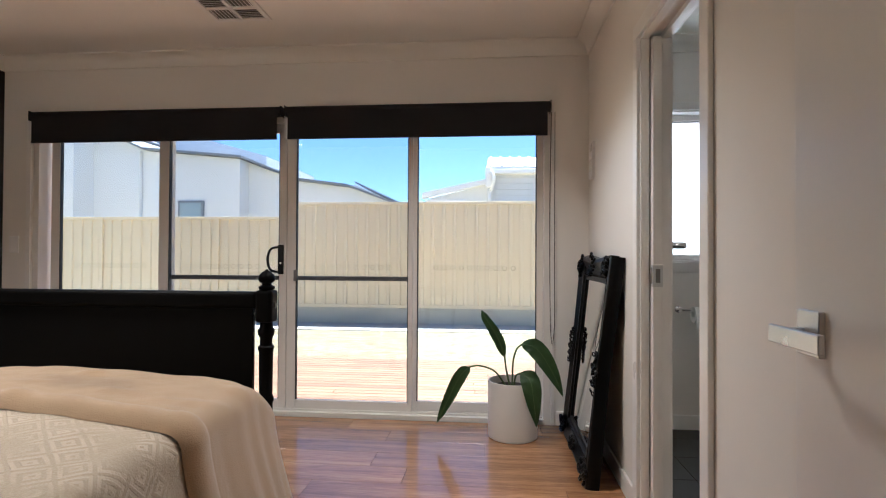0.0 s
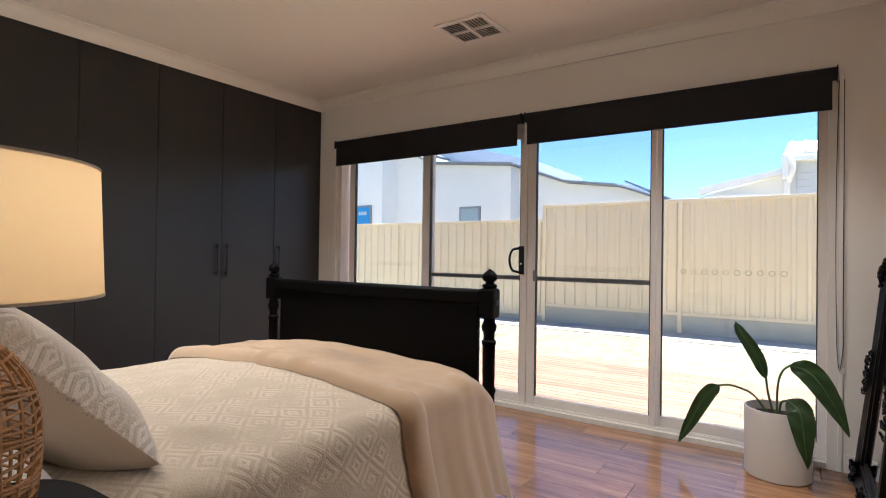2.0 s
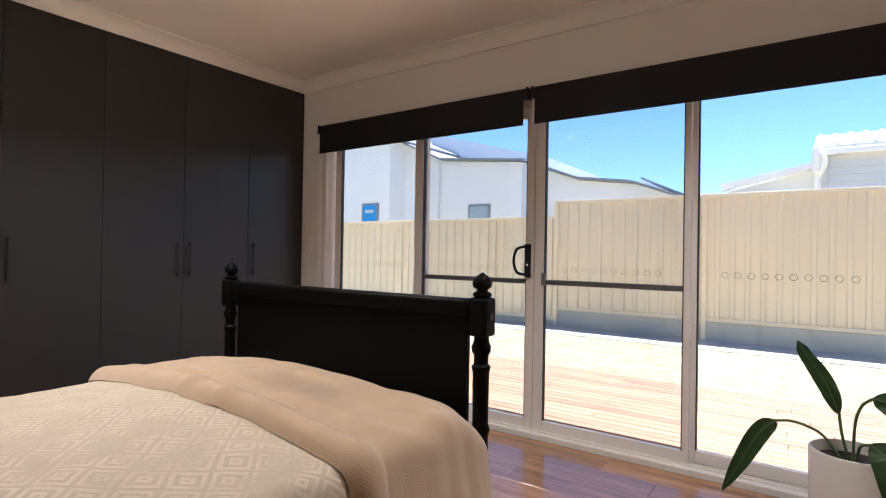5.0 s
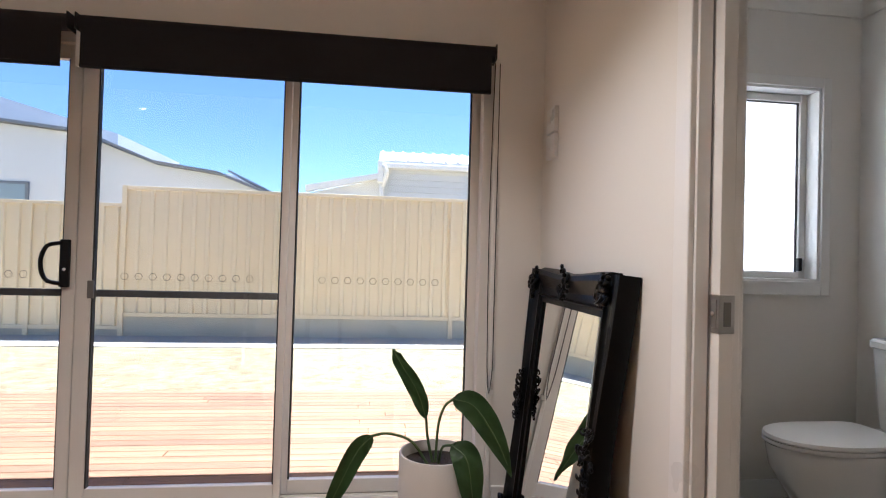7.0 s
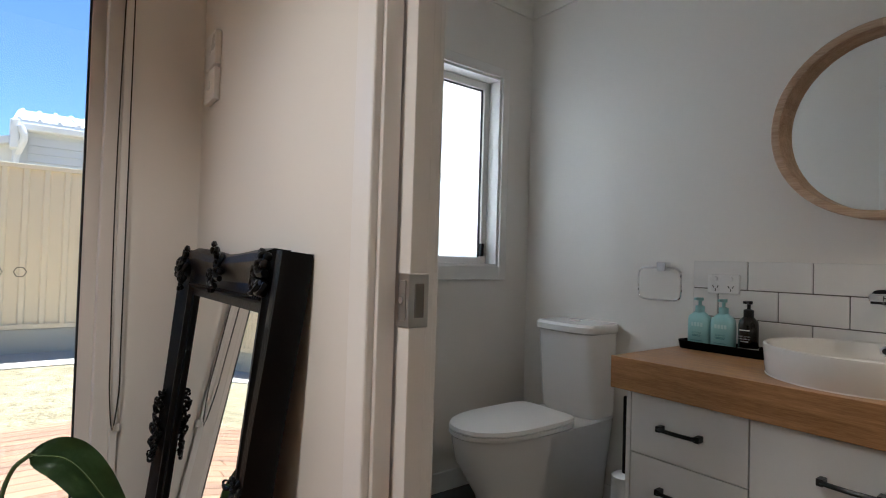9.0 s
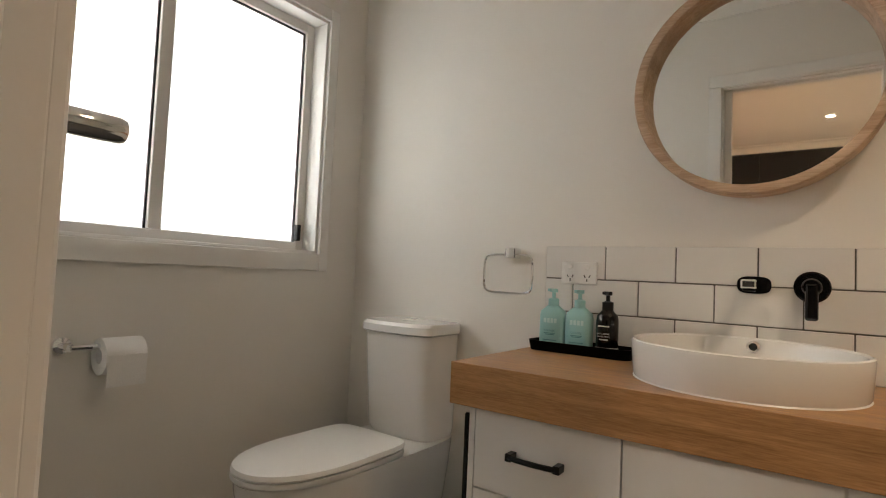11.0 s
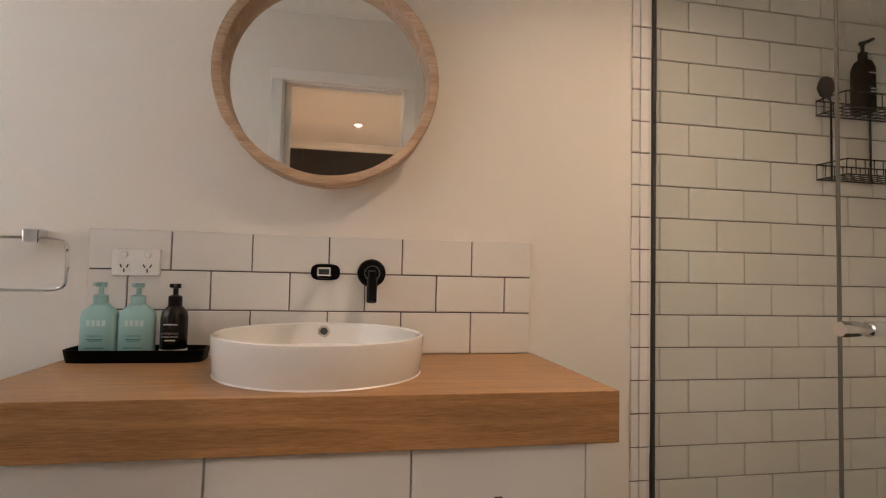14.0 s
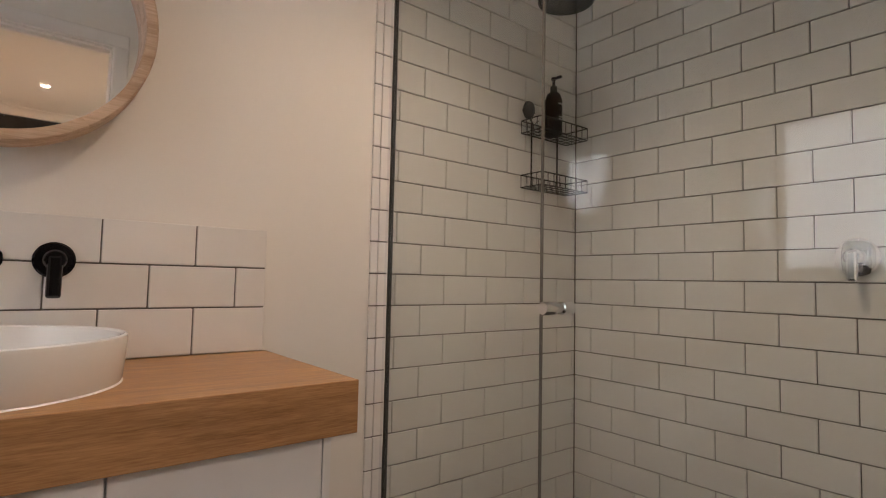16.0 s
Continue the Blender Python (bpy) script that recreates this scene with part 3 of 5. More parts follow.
dot_mat = surface("etched_dot", (0.10, 0.085, 0.06), 0.6, vary=0.05, bump=0.0)
PANELS = [(-2.625, -1.705, 4.478, 0.062, 0.062, "glass"), (-1.775, -0.855, 4.43, 0.07, 0.05, "screen_glass"), (-0.85, 0.012, 4.43, 0.06, 0.03, "screen_glass"), (-0.01, 0.875, 4.478, 0.045, 0.045, "glass")]
for i, (x0, x1, y, wl, wr, gl) in enumerate(PANELS):
    pan = part("door_panel", box(x0, x0 + wl, y - 0.018, y + 0.018, 0.035, DTOP - 0.05, 0.003), "alu", slide)
    part("stile", box(x1 - wr, x1, y - 0.018, y + 0.018, 0.035, DTOP - 0.05, 0.003), "alu", pan)
    part("bottom_rail", box(x0 + wl, x1 - wr, y - 0.017, y + 0.017, 0.035, 0.098, 0.003), "alu", pan)
    part("top_rail", box(x0 + wl, x1 - wr, y - 0.017, y + 0.017, DTOP - 0.11, DTOP - 0.05, 0.003), "alu", pan)
    g = part("pane", box(x0 + wl - 0.005, x1 - wr + 0.005, y - 0.003, y + 0.003, 0.09, DTOP - 0.1), gl, pan)
    g.visible_shadow = False
    bm = box(x0 + wl, x0 + wl + 0.006, y - 0.012, y + 0.012, 0.098, DTOP - 0.11)
    box(x1 - wr - 0.006, x1 - wr, y - 0.012, y + 0.012, 0.098, DTOP - 0.11, bm=bm)
    part("glazing_seal", bm, "rubber", pan)
    for k in range(10):
        part("safety_dot", hex_ring(bmesh.new(), x0 + wl + 0.125 + k * 0.0575, y - 0.0045, 0.995, 0.0175), dot_mat, pan)
    if gl == "screen_glass":
        part("mid_rail", box(x0 + wl, x1 - wr, y + 0.022, y + 0.042, 0.903, 0.933, 0.002), "alu_dark", pan)
bow = curve([(-0.895, 4.405, 0.958), (-0.955, 4.39, 0.975), (-0.975, 4.385, 1.045), (-0.955, 4.39, 1.115), (-0.895, 4.405, 1.132)], 6)
pull = part("pull_handle", box(-0.91, -0.872, 4.396, 4.413, 0.945, 1.145, 0.004), "black_metal", slide, "black D-shaped pull handle with lock")
part("bow", tube(bow, 0.009), "black_metal", pull, smooth=True)
part("lock", lathe([(0.007, 0), (0.007, 0.004)], 12, pose(-0.888, 4.396, 1.02, 90, 0, 0)), "chrome", pull)
part("snib", box(-0.80, -0.775, 4.40, 4.413, 0.90, 0.975, 0.003), "alu_dark", slide)


def roller_blind(x0, x1):
    b = thing("roller_blind", ((x0 + x1) / 2, 4.33, 2.03), "black blockout roller blind drawn up above the sliding doors", "blind", "roller blinds over the doors")
    part("roll", lathe([(0.034, 0), (0.034, x1 - x0)], 24, pose(x0, 4.325, 2.028, 0, 90, 0)), "blind", b, smooth=True)
    part("fabric", box(x0 + 0.018, x1 - 0.018, 4.292, 4.295, 1.846, 2.04), "blind", b)
    part("bottom_bar", box(x0 + 0.018, x1 - 0.018, 4.286, 4.301, 1.838, 1.853, 0.004), "blind", b)
    for x in (x0 - 0.006, x1):
        part("bracket", box(x, x + 0.006, 4.29, 4.374, 1.995, 2.062, 0.001), "black_metal", b)
    return b


roller_blind(-2.651, -0.862)
roller_blind(-0.825, 0.901)
part("bracket", box(-0.852, -0.835, 4.345, 4.374, 1.86, 2.05, 0.003), "trim", slide)


def chain(x, z0, z1, y):
    c = thing("blind_chain", (x, y, z1), "dark beaded blind chain hanging in a loop", "blind chain")
    n = 14
    pts = [(x - 0.012, y, z1)] + [(x - 0.012 - 0.010 * math.sin(k / n * 3), y - 0.004 * k / n, z1 + (z0 - z1) * k / n) for k in range(1, n)] + [(x - 0.004, y, z0 - 0.012)] + [(x + 0.010, y, z0 + (z1 - z0) * k / n) for k in range(1, n + 1)]
    part("cord", tube(curve(pts, 3), 0.0022, 6), "rubber", c)
    part("clip", box(x - 0.003, x + 0.02, YB - 0.014, YB - 0.001, z0 - 0.02, z0 + 0.005, 0.003), "trim", c)


chain(0.925, 0.52, 2.0, 4.352)

# ---- bathroom window ----
bw = thing("window_2", ((BX0 + BX1) / 2, 4.44, BZ0), "white awning window with frosted glass", "window", kind="structure")
for a in ((BX0 - 0.046, BX0, BZ0 - 0.066, BZ1 + 0.05), (BX1, BX1 + 0.046, BZ0 - 0.066, BZ1 + 0.05), (BX0, BX1, BZ0 - 0.066, BZ0), (BX0, BX1, BZ1, BZ1 + 0.05)):
    part("architrave", box(a[0], a[1], YB - 0.016, YB - 0.001, a[2], a[3], 0.003), "trim", bw)
for a in ((BX0, BX0 + 0.014, BZ0, BZ1), (BX1 - 0.014, BX1, BZ0, BZ1), (BX0, BX1, BZ0, BZ0 + 0.012), (BX0, BX1, BZ1 - 0.012, BZ1)):
    part("reveal", box(a[0], a[1], YB - 0.004, YB + 0.075, a[2], a[3], 0.002), "trim", bw)
for a in ((BX0 + 0.014, BX0 + 0.05, BZ0 + 0.012, BZ1 - 0.012), (BX1 - 0.05, BX1 - 0.014, BZ0 + 0.012, BZ1 - 0.012), (BX0 + 0.05, BX1 - 0.05, BZ0 + 0.012, BZ0 + 0.045), (BX0 + 0.05, BX1 - 0.05, BZ1 - 0.05, BZ1 - 0.012), (1.935, 1.978, BZ0 + 0.045, BZ1 - 0.05)):
    part("window_frame", box(a[0], a[1], YB + 0.07, YB + 0.12, a[2], a[3], 0.003), "alu", bw)
for x0, x1 in ((BX0 + 0.05, 1.935), (1.978, BX1 - 0.05)):
    pn = part("pane", box(x0, x1, YB + 0.092, YB + 0.098, BZ0 + 0.045, BZ1 - 0.05), "frost", bw, "frosted glass pane")
    bm = box(x0, x0 + 0.006, YB + 0.084, YB + 0.092, BZ0 + 0.045, BZ1 - 0.05)
    box(x1 - 0.006, x1, YB + 0.084, YB + 0.092, BZ0 + 0.045, BZ1 - 0.05, bm=bm)
    box(x0 + 0.006, x1 - 0.006, YB + 0.084, YB + 0.092, BZ1 - 0.056, BZ1 - 0.05, bm=bm)
    part("glazing_seal", bm, "rubber", bw)
part("sash_latch", box(BX1 - 0.062, BX1 - 0.044, YB + 0.05, YB + 0.072, BZ0 + 0.05, BZ0 + 0.115, 0.003), "black_metal", bw)

# eaves and outside
shell("eave", box(-4.2, 3.6, YB + 0.2, YB + 1.12, 2.32, 2.4), "trim", "white painted eave lining over the deck", "eave")
ground = shell("ground", box(-400, 400, YB + 0.2, 900, -0.3, -0.055), "ground", "dry straw-coloured lawn running to the fence", "ground")
shell("gravel_strip", box(-16, 14, 8.75, 9.62, -0.056, -0.045), "gravel", "grey gravel strip along the fence", "gravel")
deck = shell("deck", box(-5.5, 3.5, YB + 0.2, 6.6, -0.15, -0.058), "gap", "weathered reddish timber deck outside the doors", "deck")

# ---- fence ----
fence = thing("fence", (0, 9.6, -0.05), "cream corrugated steel fence on concrete sleepers", "fence")


def sheet(x0, x1, z0, z1, y):
    bm = bmesh.new()
    prof, x = [], x0
    while x < x1 - 0.05:
        prof += [(x, 0.0), (x + 0.10, 0.0), (x + 0.115, -0.028), (x + 0.155, -0.028), (x + 0.17, 0.0)]
        x += 0.18
    prof = [p for p in prof if p[0] < x1] + [(x1, 0.0)]
    bm.free()
    return prism(prof + [(p, q + 0.012) for p, q in prof[::-1]], "z", z0, z1, turned=y)


POSTS = [-15.0, -12.75, -10.5, -8.4, -6.23, -4.12, -2.96, -0.78, 1.47, 3.75, 6.05, 8.35, 10.6]
for a, b in zip(POSTS, POSTS[1:]):
    low = b < -2.9
    z0, z1 = (0.06, 1.70) if low else (0.235, 1.94)
    part("sheet", sheet(a + 0.03, b - 0.03, z0, z1, 9.6), "fence", fence)
    part("top_rail", box(a + 0.03, b - 0.03, 9.565, 9.625, z1 - 0.03, z1 + 0.02, 0.004), "fence", fence)
    part("bottom_rail", box(a + 0.03, b - 0.03, 9.565, 9.625, z0 - 0.02, z0 + 0.03, 0.004), "fence", fence)
    part("sleeper", box(a - 0.03, b + 0.03, 9.585 + 0.01 * random.random(), 9.66, -0.2, z0 - 0.02, 0.012), "sleeper", fence)
for x in POSTS:
    part("post", box(x - 0.03, x + 0.03, 9.56, 9.63, -0.1, 1.715 if x < -3 else 1.965, 0.004), "fence", fence)

# ---- neighbouring houses ----


def roof_edge(parent, pts, y0, y1, th=0.065, mat="roof"):
    for p, q in zip(pts, pts[1:]):
        part("roof", prism([p, q, (q[0], q[1] + th), (p[0], p[1] + th)], "y", y0, y1), mat, parent)


h1 = thing("neighbour_house", (-9, 16, -0.05), "white rendered house with low grey roofs beyond the fence", "house")
part("wall", prism([(-20, -0.05), (-11.5, -0.05), (-11.5, 5.05), (-13.4, 5.9), (-20, 7.6)], "y", 15.2, 24), "render", h1)
roof_edge(h1, [(-20, 7.6), (-13.4, 5.9), (-11.2, 4.95)], 14.9, 24)
part("wall", prism([(-11.5, -0.05), (-6.9, -0.05), (-6.9, 3.95), (-9.8, 4.22), (-11.5, 4.95)], "y", 16, 24), "render", h1)
roof_edge(h1, [(-11.5, 4.98), (-9.8, 4.23), (-6.75, 3.95)], 15.75, 24)
part("wall", prism([(-6.9, -0.05), (-2.2, -0.05), (-2.2, 2.6), (-3.7, 3.15), (-5.3, 3.36), (-6.9, 3.95)], "y", 16.6, 24), "render", h1)
roof_edge(h1, [(-6.9, 3.98), (-5.3, 3.37), (-3.75, 3.17), (-2.0, 2.52)], 16.3, 24)
part("roof", prism([(-12.6, 4.0), (-7.4, 4.0), (-7.4, 4.6), (-12.6, 6.05)], "y", 19, 24), "roof_pale", h1)
roof_edge(h1, [(-4.35, 3.70), (-2.7, 2.93), (-0.9, 2.1)], 19.5, 24)
part("wall", prism([(-6.5, 0), (-1, 0), (-1, 2.1), (-2.7, 2.9), (-4.35, 3.66), (-6.5, 3.0)], "y", 19.6, 24), "render", h1)
for x0, x1, z0, z1, y, m in ((-12.75, -11.97, 2.1, 2.85, 15.2, "blue_sign"), (-8.78, -7.98, 2.05, 2.72, 16, "house_glass")):
    w = part("window", box(x0, x1, y - 0.05, y + 0.05, z0, z1, 0.01), "roof", h1)
    part("pane", box(x0 + 0.07, x1 - 0.07, y - 0.06, y - 0.02, z0 + 0.07, z1 - 0.07), m, w)
    if m == "blue_sign":
        for k in range(4):
            part("print_bar", box(x0 + 0.2 + 0.1 * k, x0 + 0.27 + 0.1 * k, y - 0.066, y - 0.055, z0 + 0.4, z0 + 0.52), "print", w)
part("downpipe", box(-10.02, -9.94, 15.85, 15.98, 0, 4.2), "render", h1)

h2 = thing("clad_house", (2, 14, -0.05), "pale weatherboard house with white gutters beyond the fence", "house")
part("wall", box(0.45, 7.0, 14.1, 20, -0.05, 3.25), "roof_pale", h2)
for k in range(9):
    z = 1.9 + k * 0.14
    part("weatherboard", prism([(14.09, z), (14.05, z), (14.085, z + 0.138), (14.09, z + 0.138)], "x", 0.62, 7.0), "roof_pale", h2)
part("gutter", box(0.36, 7.1, 13.85, 14.1, 3.24, 3.36, 0.02), "trim", h2)
part("roof", prism([(13.9, 3.36), (17, 4.1), (17, 4.2), (13.9, 3.42)], "x", 0.4, 7.0), "roof_pale", h2)
for k in range(24):
    part("roof_rib", prism([(13.9, 3.42), (17, 4.2), (17, 4.24), (13.9, 3.46)], "x", 0.45 + k * 0.28, 0.51 + k * 0.28), "roof_pale", h2)
part("gable", prism([(1.9, 3.4), (4.4, 5.0), (7.0, 3.4)], "y", 16.6, 16.8), "roof_pale", h2)
part("wall", box(-1.05, 0.45, 14.3, 20, -0.05, 2.62), "roof_pale", h2)
part("fascia", prism([(-1.2, 2.66), (0.42, 3.02), (0.42, 3.14), (-1.2, 2.80)], "y", 13.95, 14.2), "trim", h2)
part("gutter", box(-1.1, -0.1, 13.9, 14.05, 2.53, 2.62, 0.01), "trim", h2)
part("wall", prism([(-1.05, 2.6), (0.45, 2.6), (0.45, 3.03), (-1.05, 2.68)], "y", 14.2, 20), "render", h2)
part("downpipe", tube(curve([(0.5, 13.8, 3.28), (0.56, 13.78, 3.1), (0.48, 13.9, 2.85), (0.45, 13.95, 2.7), (0.45, 13.95, 0)], 5), 0.055), "trim", h2, smooth=True)
part("rainhead", box(0.36, 0.50, 13.8, 14.05, 2.9, 3.4, 0.03), "trim", h2)

lamp("daylight_at_frosted_window", "AREA", WINDOW_LAMP, (1.0, 0.98, 0.95), look((1.96, YB + 0.19, 1.52), (1.96, 0, 1.50)), size=1.15, size_y=0.9)

h1.location.z -= 0.05
h2.location.z -= 0.17

# ---- wardrobe ----
EDGES = [0.935, 1.40, 1.892, 2.399, 2.886, 3.379, 3.866, 4.372]
for i, (a, b) in enumerate(zip(EDGES, EDGES[1:])):
    w = thing("wardrobe", (XW - 0.3, (a + b) / 2, 0), "full-height black laminate built-in wardrobe with closed door", "wardrobe", "wardrobe run along the wall")
    part("body", box(WX + 0.005, XW - 0.022, a, b, 0.0, 2.44), "black", w)
    d = part("door", box(XW - 0.02, XW, a + 0.0015, b - 0.0015, 0.05, 2.364, 0.001), "wardrobe", w)
    part("kick_board", box(XW - 0.05, XW - 0.04, a, b, 0.0, 0.05), "black", w)
    part("top_filler", box(XW - 0.02, XW - 0.001, a, b, 2.366, 2.45), "wardrobe", w)
    hy = {0: None, 1: b - 0.04, 2: b - 0.04, 3: a + 0.04, 4: b - 0.04, 5: a + 0.04, 6: a + 0.04}[i]
    if hy and i != 1:
        h = part("bar_handle", box(XW + 0.022, XW + 0.032, hy - 0.007, hy + 0.007, 0.89, 1.14, 0.002), "handle", d)
        for z in (0.91, 1.11):
            part("handle_foot", box(XW - 0.001, XW + 0.024, hy - 0.006, hy + 0.006, z, z + 0.012), "black_metal", d)

# ---- bed ----
PXL, PXR, PY = -1.955, -0.428, 3.12
bed = thing("bed", ((PXL + PXR) / 2, 2.1, 0), "black painted wooden bed with a panelled footboard and turned posts", "bed")
for x in (PXL, PXR):
    pf = [(0.016, 0.0), (0.022, 0.03), (0.026, 0.12), (0.03, 0.22), (0.022, 0.235), (0.031, 0.25), (0.029, 0.42), (0.029, 0.44), (0.034, 0.45), (0.034, 0.465), (0.028, 0.475), (0.029, 0.57), (0.03, 0.665), (0.034, 0.672), (0.034, 0.682), (0.026, 0.69), (0.026, 0.72), (0.034, 0.735), (0.035, 0.752), (0.028, 0.768), (0.026, 0.792)]
    p = part("post", lathe(pf, 20, pose(x, PY, 0)), "black", bed, smooth=True)
    part("post_block", box(x - 0.038, x + 0.038, PY - 0.038, PY + 0.038, 0.788, 0.925, 0.012, 2), "black", p)
    part("finial", lathe([(0.024, 0.922), (0.034, 0.932), (0.034, 0.94), (0.020, 0.948), (0.019, 0.953), (0.033, 0.962), (0.036, 0.975), (0.031, 0.99), (0.02, 1.002), (0.008, 1.010), (0.003, 1.014)], 20, pose(x, PY, 0)), "black", p, smooth=True)
    s = 1 if x == PXR else -1
    part("bolt_cover", lathe([(0.012, 0), (0.012, 0.003), (0.006, 0.004)], 14, pose(x + s * 0.038, PY, 0.86, 0, 90 * s, 0)), "black_metal", p)
part("top_rail", box(PXL + 0.03, PXR - 0.03, PY - 0.03, PY + 0.03, 0.845, 0.918, 0.018, 3), "black", bed)
part("foot_panel", box(PXL + 0.075, PXR - 0.055, PY - 0.012, PY + 0.012, 0.33, 0.85, 0.003), "black", bed)
part("bottom_rail", box(PXL + 0.02, PXR - 0.02, PY - 0.02, PY + 0.02, 0.25, 0.34, 0.006), "black", bed)
for x in (PXL + 0.045, PXR - 0.06):
    part("side_rail", box(x, x + 0.022, 0.96, PY - 0.03, 0.2, 0.32, 0.003), "black", bed)
    part("leg", box(x - 0.01, x + 0.04, 0.955, 1.005, 0.0, 0.32, 0.004), "black", bed)
part("slat_base", box(PXL + 0.04, PXR - 0.04, 1.0, 3.08, 0.24, 0.27), "black", bed)
single("mattress", box(PXL + 0.06, PXR - 0.05, 1.02, 3.055, 0.272, 0.505, 0.05, 3), "white_cotton", "white mattress mostly hidden by the bedspread", "mattress", smooth=True)


def drape(name, y0, y1, lift, hang, material, label, category, ends=0.0, flare=0.075, seed=0.0, front=False, thick=0.004, roll=0.0, creases=0.02):
    """Cloth laid over the mattress: across x it crosses the top and falls down both sides with folds."""
    xl, xr = PXL + 0.02 - lift, PXR + 0.012 + lift
    top, rad = 0.512 + lift, 0.085
    bm = bmesh.new()
    uvl = bm.loops.layers.uv.new("UVMap")
    half = (xr - xl) / 2
    side = top - rad - hang
    total = half - rad + rad * math.pi / 2 + side
    ny, ns = 110, 170
    grid = []
    for j in range(ny + 1):
        y = y0 + (y1 - y0) * j / ny
        row = []
        for i in range(ns + 1):
            s = (i / ns * 2 - 1) * total
            a = abs(s)
            sg = 1 if s >= 0 else -1
            if a < half - rad:
                px, pz = a, top + 0.055 * (1 - (a / (half - rad)) ** 2)
                fold = 0.0
            elif a < half - rad + rad * math.pi / 2:
                t = (a - half + rad) / rad
                px, pz = half - rad + rad * math.sin(t), top - rad + rad * math.cos(t)
                fold = 0.25 * t
            else:
                d = a - (half - rad + rad * math.pi / 2)
                k = d / max(side, 0.01)
                px, pz = half + flare * k ** 1.3, top - rad - d
                fold = 0.4 + 0.6 * k
            wob = noise.noise(Vector((y * 6.0 + seed, sg * 3.1, 0.3 * pz))) * 0.045 + noise.noise(Vector((y * 15 + seed, sg * 1.7, pz))) * 0.010
            px += fold * wob
            x = (xl + xr) / 2 + sg * px
            pz += 0.010 * noise.noise(Vector((x * 4.5, y * 4.5, seed))) + 0.003 * noise.noise(Vector((x * 14, y * 14, seed)))
            yy = y + 0.012 * noise.noise(Vector((x * 3, seed, 5 if j < ny / 2 else 9)))
            if front and y > 2.93:
                pz -= (0.03 + 0.04 * ((y - 2.93) / 0.13)) * ((y - 2.93) / 0.13)
            if roll:
                near = max(0.0, 1 - (y - y0) / 0.045)
                puff = (roll * (1 - ((y - y0 - 0.05) / 0.05) ** 2) if y < y0 + 0.1 else 0.0) - (lift - 0.013) * near ** 3
                turn = min(max((a - half + rad) / rad, 0.0), math.pi / 2)
                pz += puff * math.cos(turn)
                x += sg * puff * math.sin(turn)
            crease = max(0.0, noise.noise(Vector((x * 5 + y * 3, y * 8 - x * 4, seed + 7)))) ** 2
            pz += creases * crease * (1 if a < half else 0.3)
            row.append((bm.verts.new((x, yy, pz)), (s, y)))
        grid.append(row)
    for j in range(ny):
        for i in range(ns):
            q = (grid[j][i], grid[j][i + 1], grid[j + 1][i + 1], grid[j + 1][i])
            f = bm.faces.new([k[0] for k in q])
            for lp, k in zip(f.loops, q):
                lp[uvl].uv = k[1]
    bmesh.ops.recalc_face_normals(bm, faces=bm.faces[:])
    bmesh.ops.solidify(bm, geom=bm.faces[:], thickness=-thick)
    return single(name, bm, material, label, category, smooth=True)


drape("bedspread", 1.03, 3.06, 0.012, 0.13, "spread", "cream bedspread woven with raised diamond pattern", "bedspread", seed=2.0, front=True)
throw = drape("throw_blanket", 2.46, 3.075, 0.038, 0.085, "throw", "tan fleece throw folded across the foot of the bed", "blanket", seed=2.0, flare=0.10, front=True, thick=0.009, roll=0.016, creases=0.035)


def pillow(name, width, depth, thick, m, material, label, trim=None):
    bm = bmesh.new()
    uvl = bm.loops.layers.uv.new("UVMap")
    n = 36
    rows = {}
    for sd in (1, -1):
        for j in range(n + 1):
            for i in range(n + 1):
                u, v = i / n * 2 - 1, j / n * 2 - 1
                edge = max(0.0, (1 - u ** 4) * (1 - v ** 4)) ** 0.55
                pin = 1 - 0.05 * (u * u + v * v) + 0.05 * (u * u * v * v) * 2
                p = Vector((u * width / 2 * pin, v * depth / 2 * pin, sd * thick / 2 * edge + 0.012 * edge * noise.noise(Vector((u * 2.5, v * 2.5, sd)))))
                if sd < 0 and (i in (0, n) or j in (0, n)):
                    rows[sd, j, i] = rows[1, j, i]
                else:
                    rows[sd, j, i] = bm.verts.new(m @ p)
    for sd in (1, -1):
        for j in range(n):
            for i in range(n):
                q = [(sd, j, i), (sd, j, i + 1), (sd, j + 1, i + 1), (sd, j + 1, i)]
                try:
                    f = bm.faces.new([rows[k] for k in q])
                except ValueError:
                    continue
                for lp, k in zip(f.loops, q):
                    lp[uvl].uv = (k[2] / n * width, k[1] / n * depth)
    bmesh.ops.recalc_face_normals(bm, faces=bm.faces[:])
    ob = single(name, bm, material, label, "pillow", smooth=True)
    if trim:
        ob.data.materials.append(M[trim])
        for f in ob.data.polygons:
            if (m.to_3x3().inverted() @ f.normal).z < -0.12:
                f.material_index = 1
        bm = bmesh.new()
        for k in range(46):
            t = k / 45 * 2 - 1
            for p in (Vector((t * width / 2 * 0.93, -depth / 2 * 0.95, 0.0)), Vector((width / 2 * 0.95, t * depth / 2 * 0.93, 0.0))):
                p = m @ p
                bmesh.ops.create_icosphere(bm, subdivisions=1, radius=0.0055 + 0.003 * noise.noise(p * 90), matrix=Matrix.Translation(p + 0.006 * noise.noise_vector(p * 70)))
        part("bobble_trim", bm, trim, ob)
    return ob


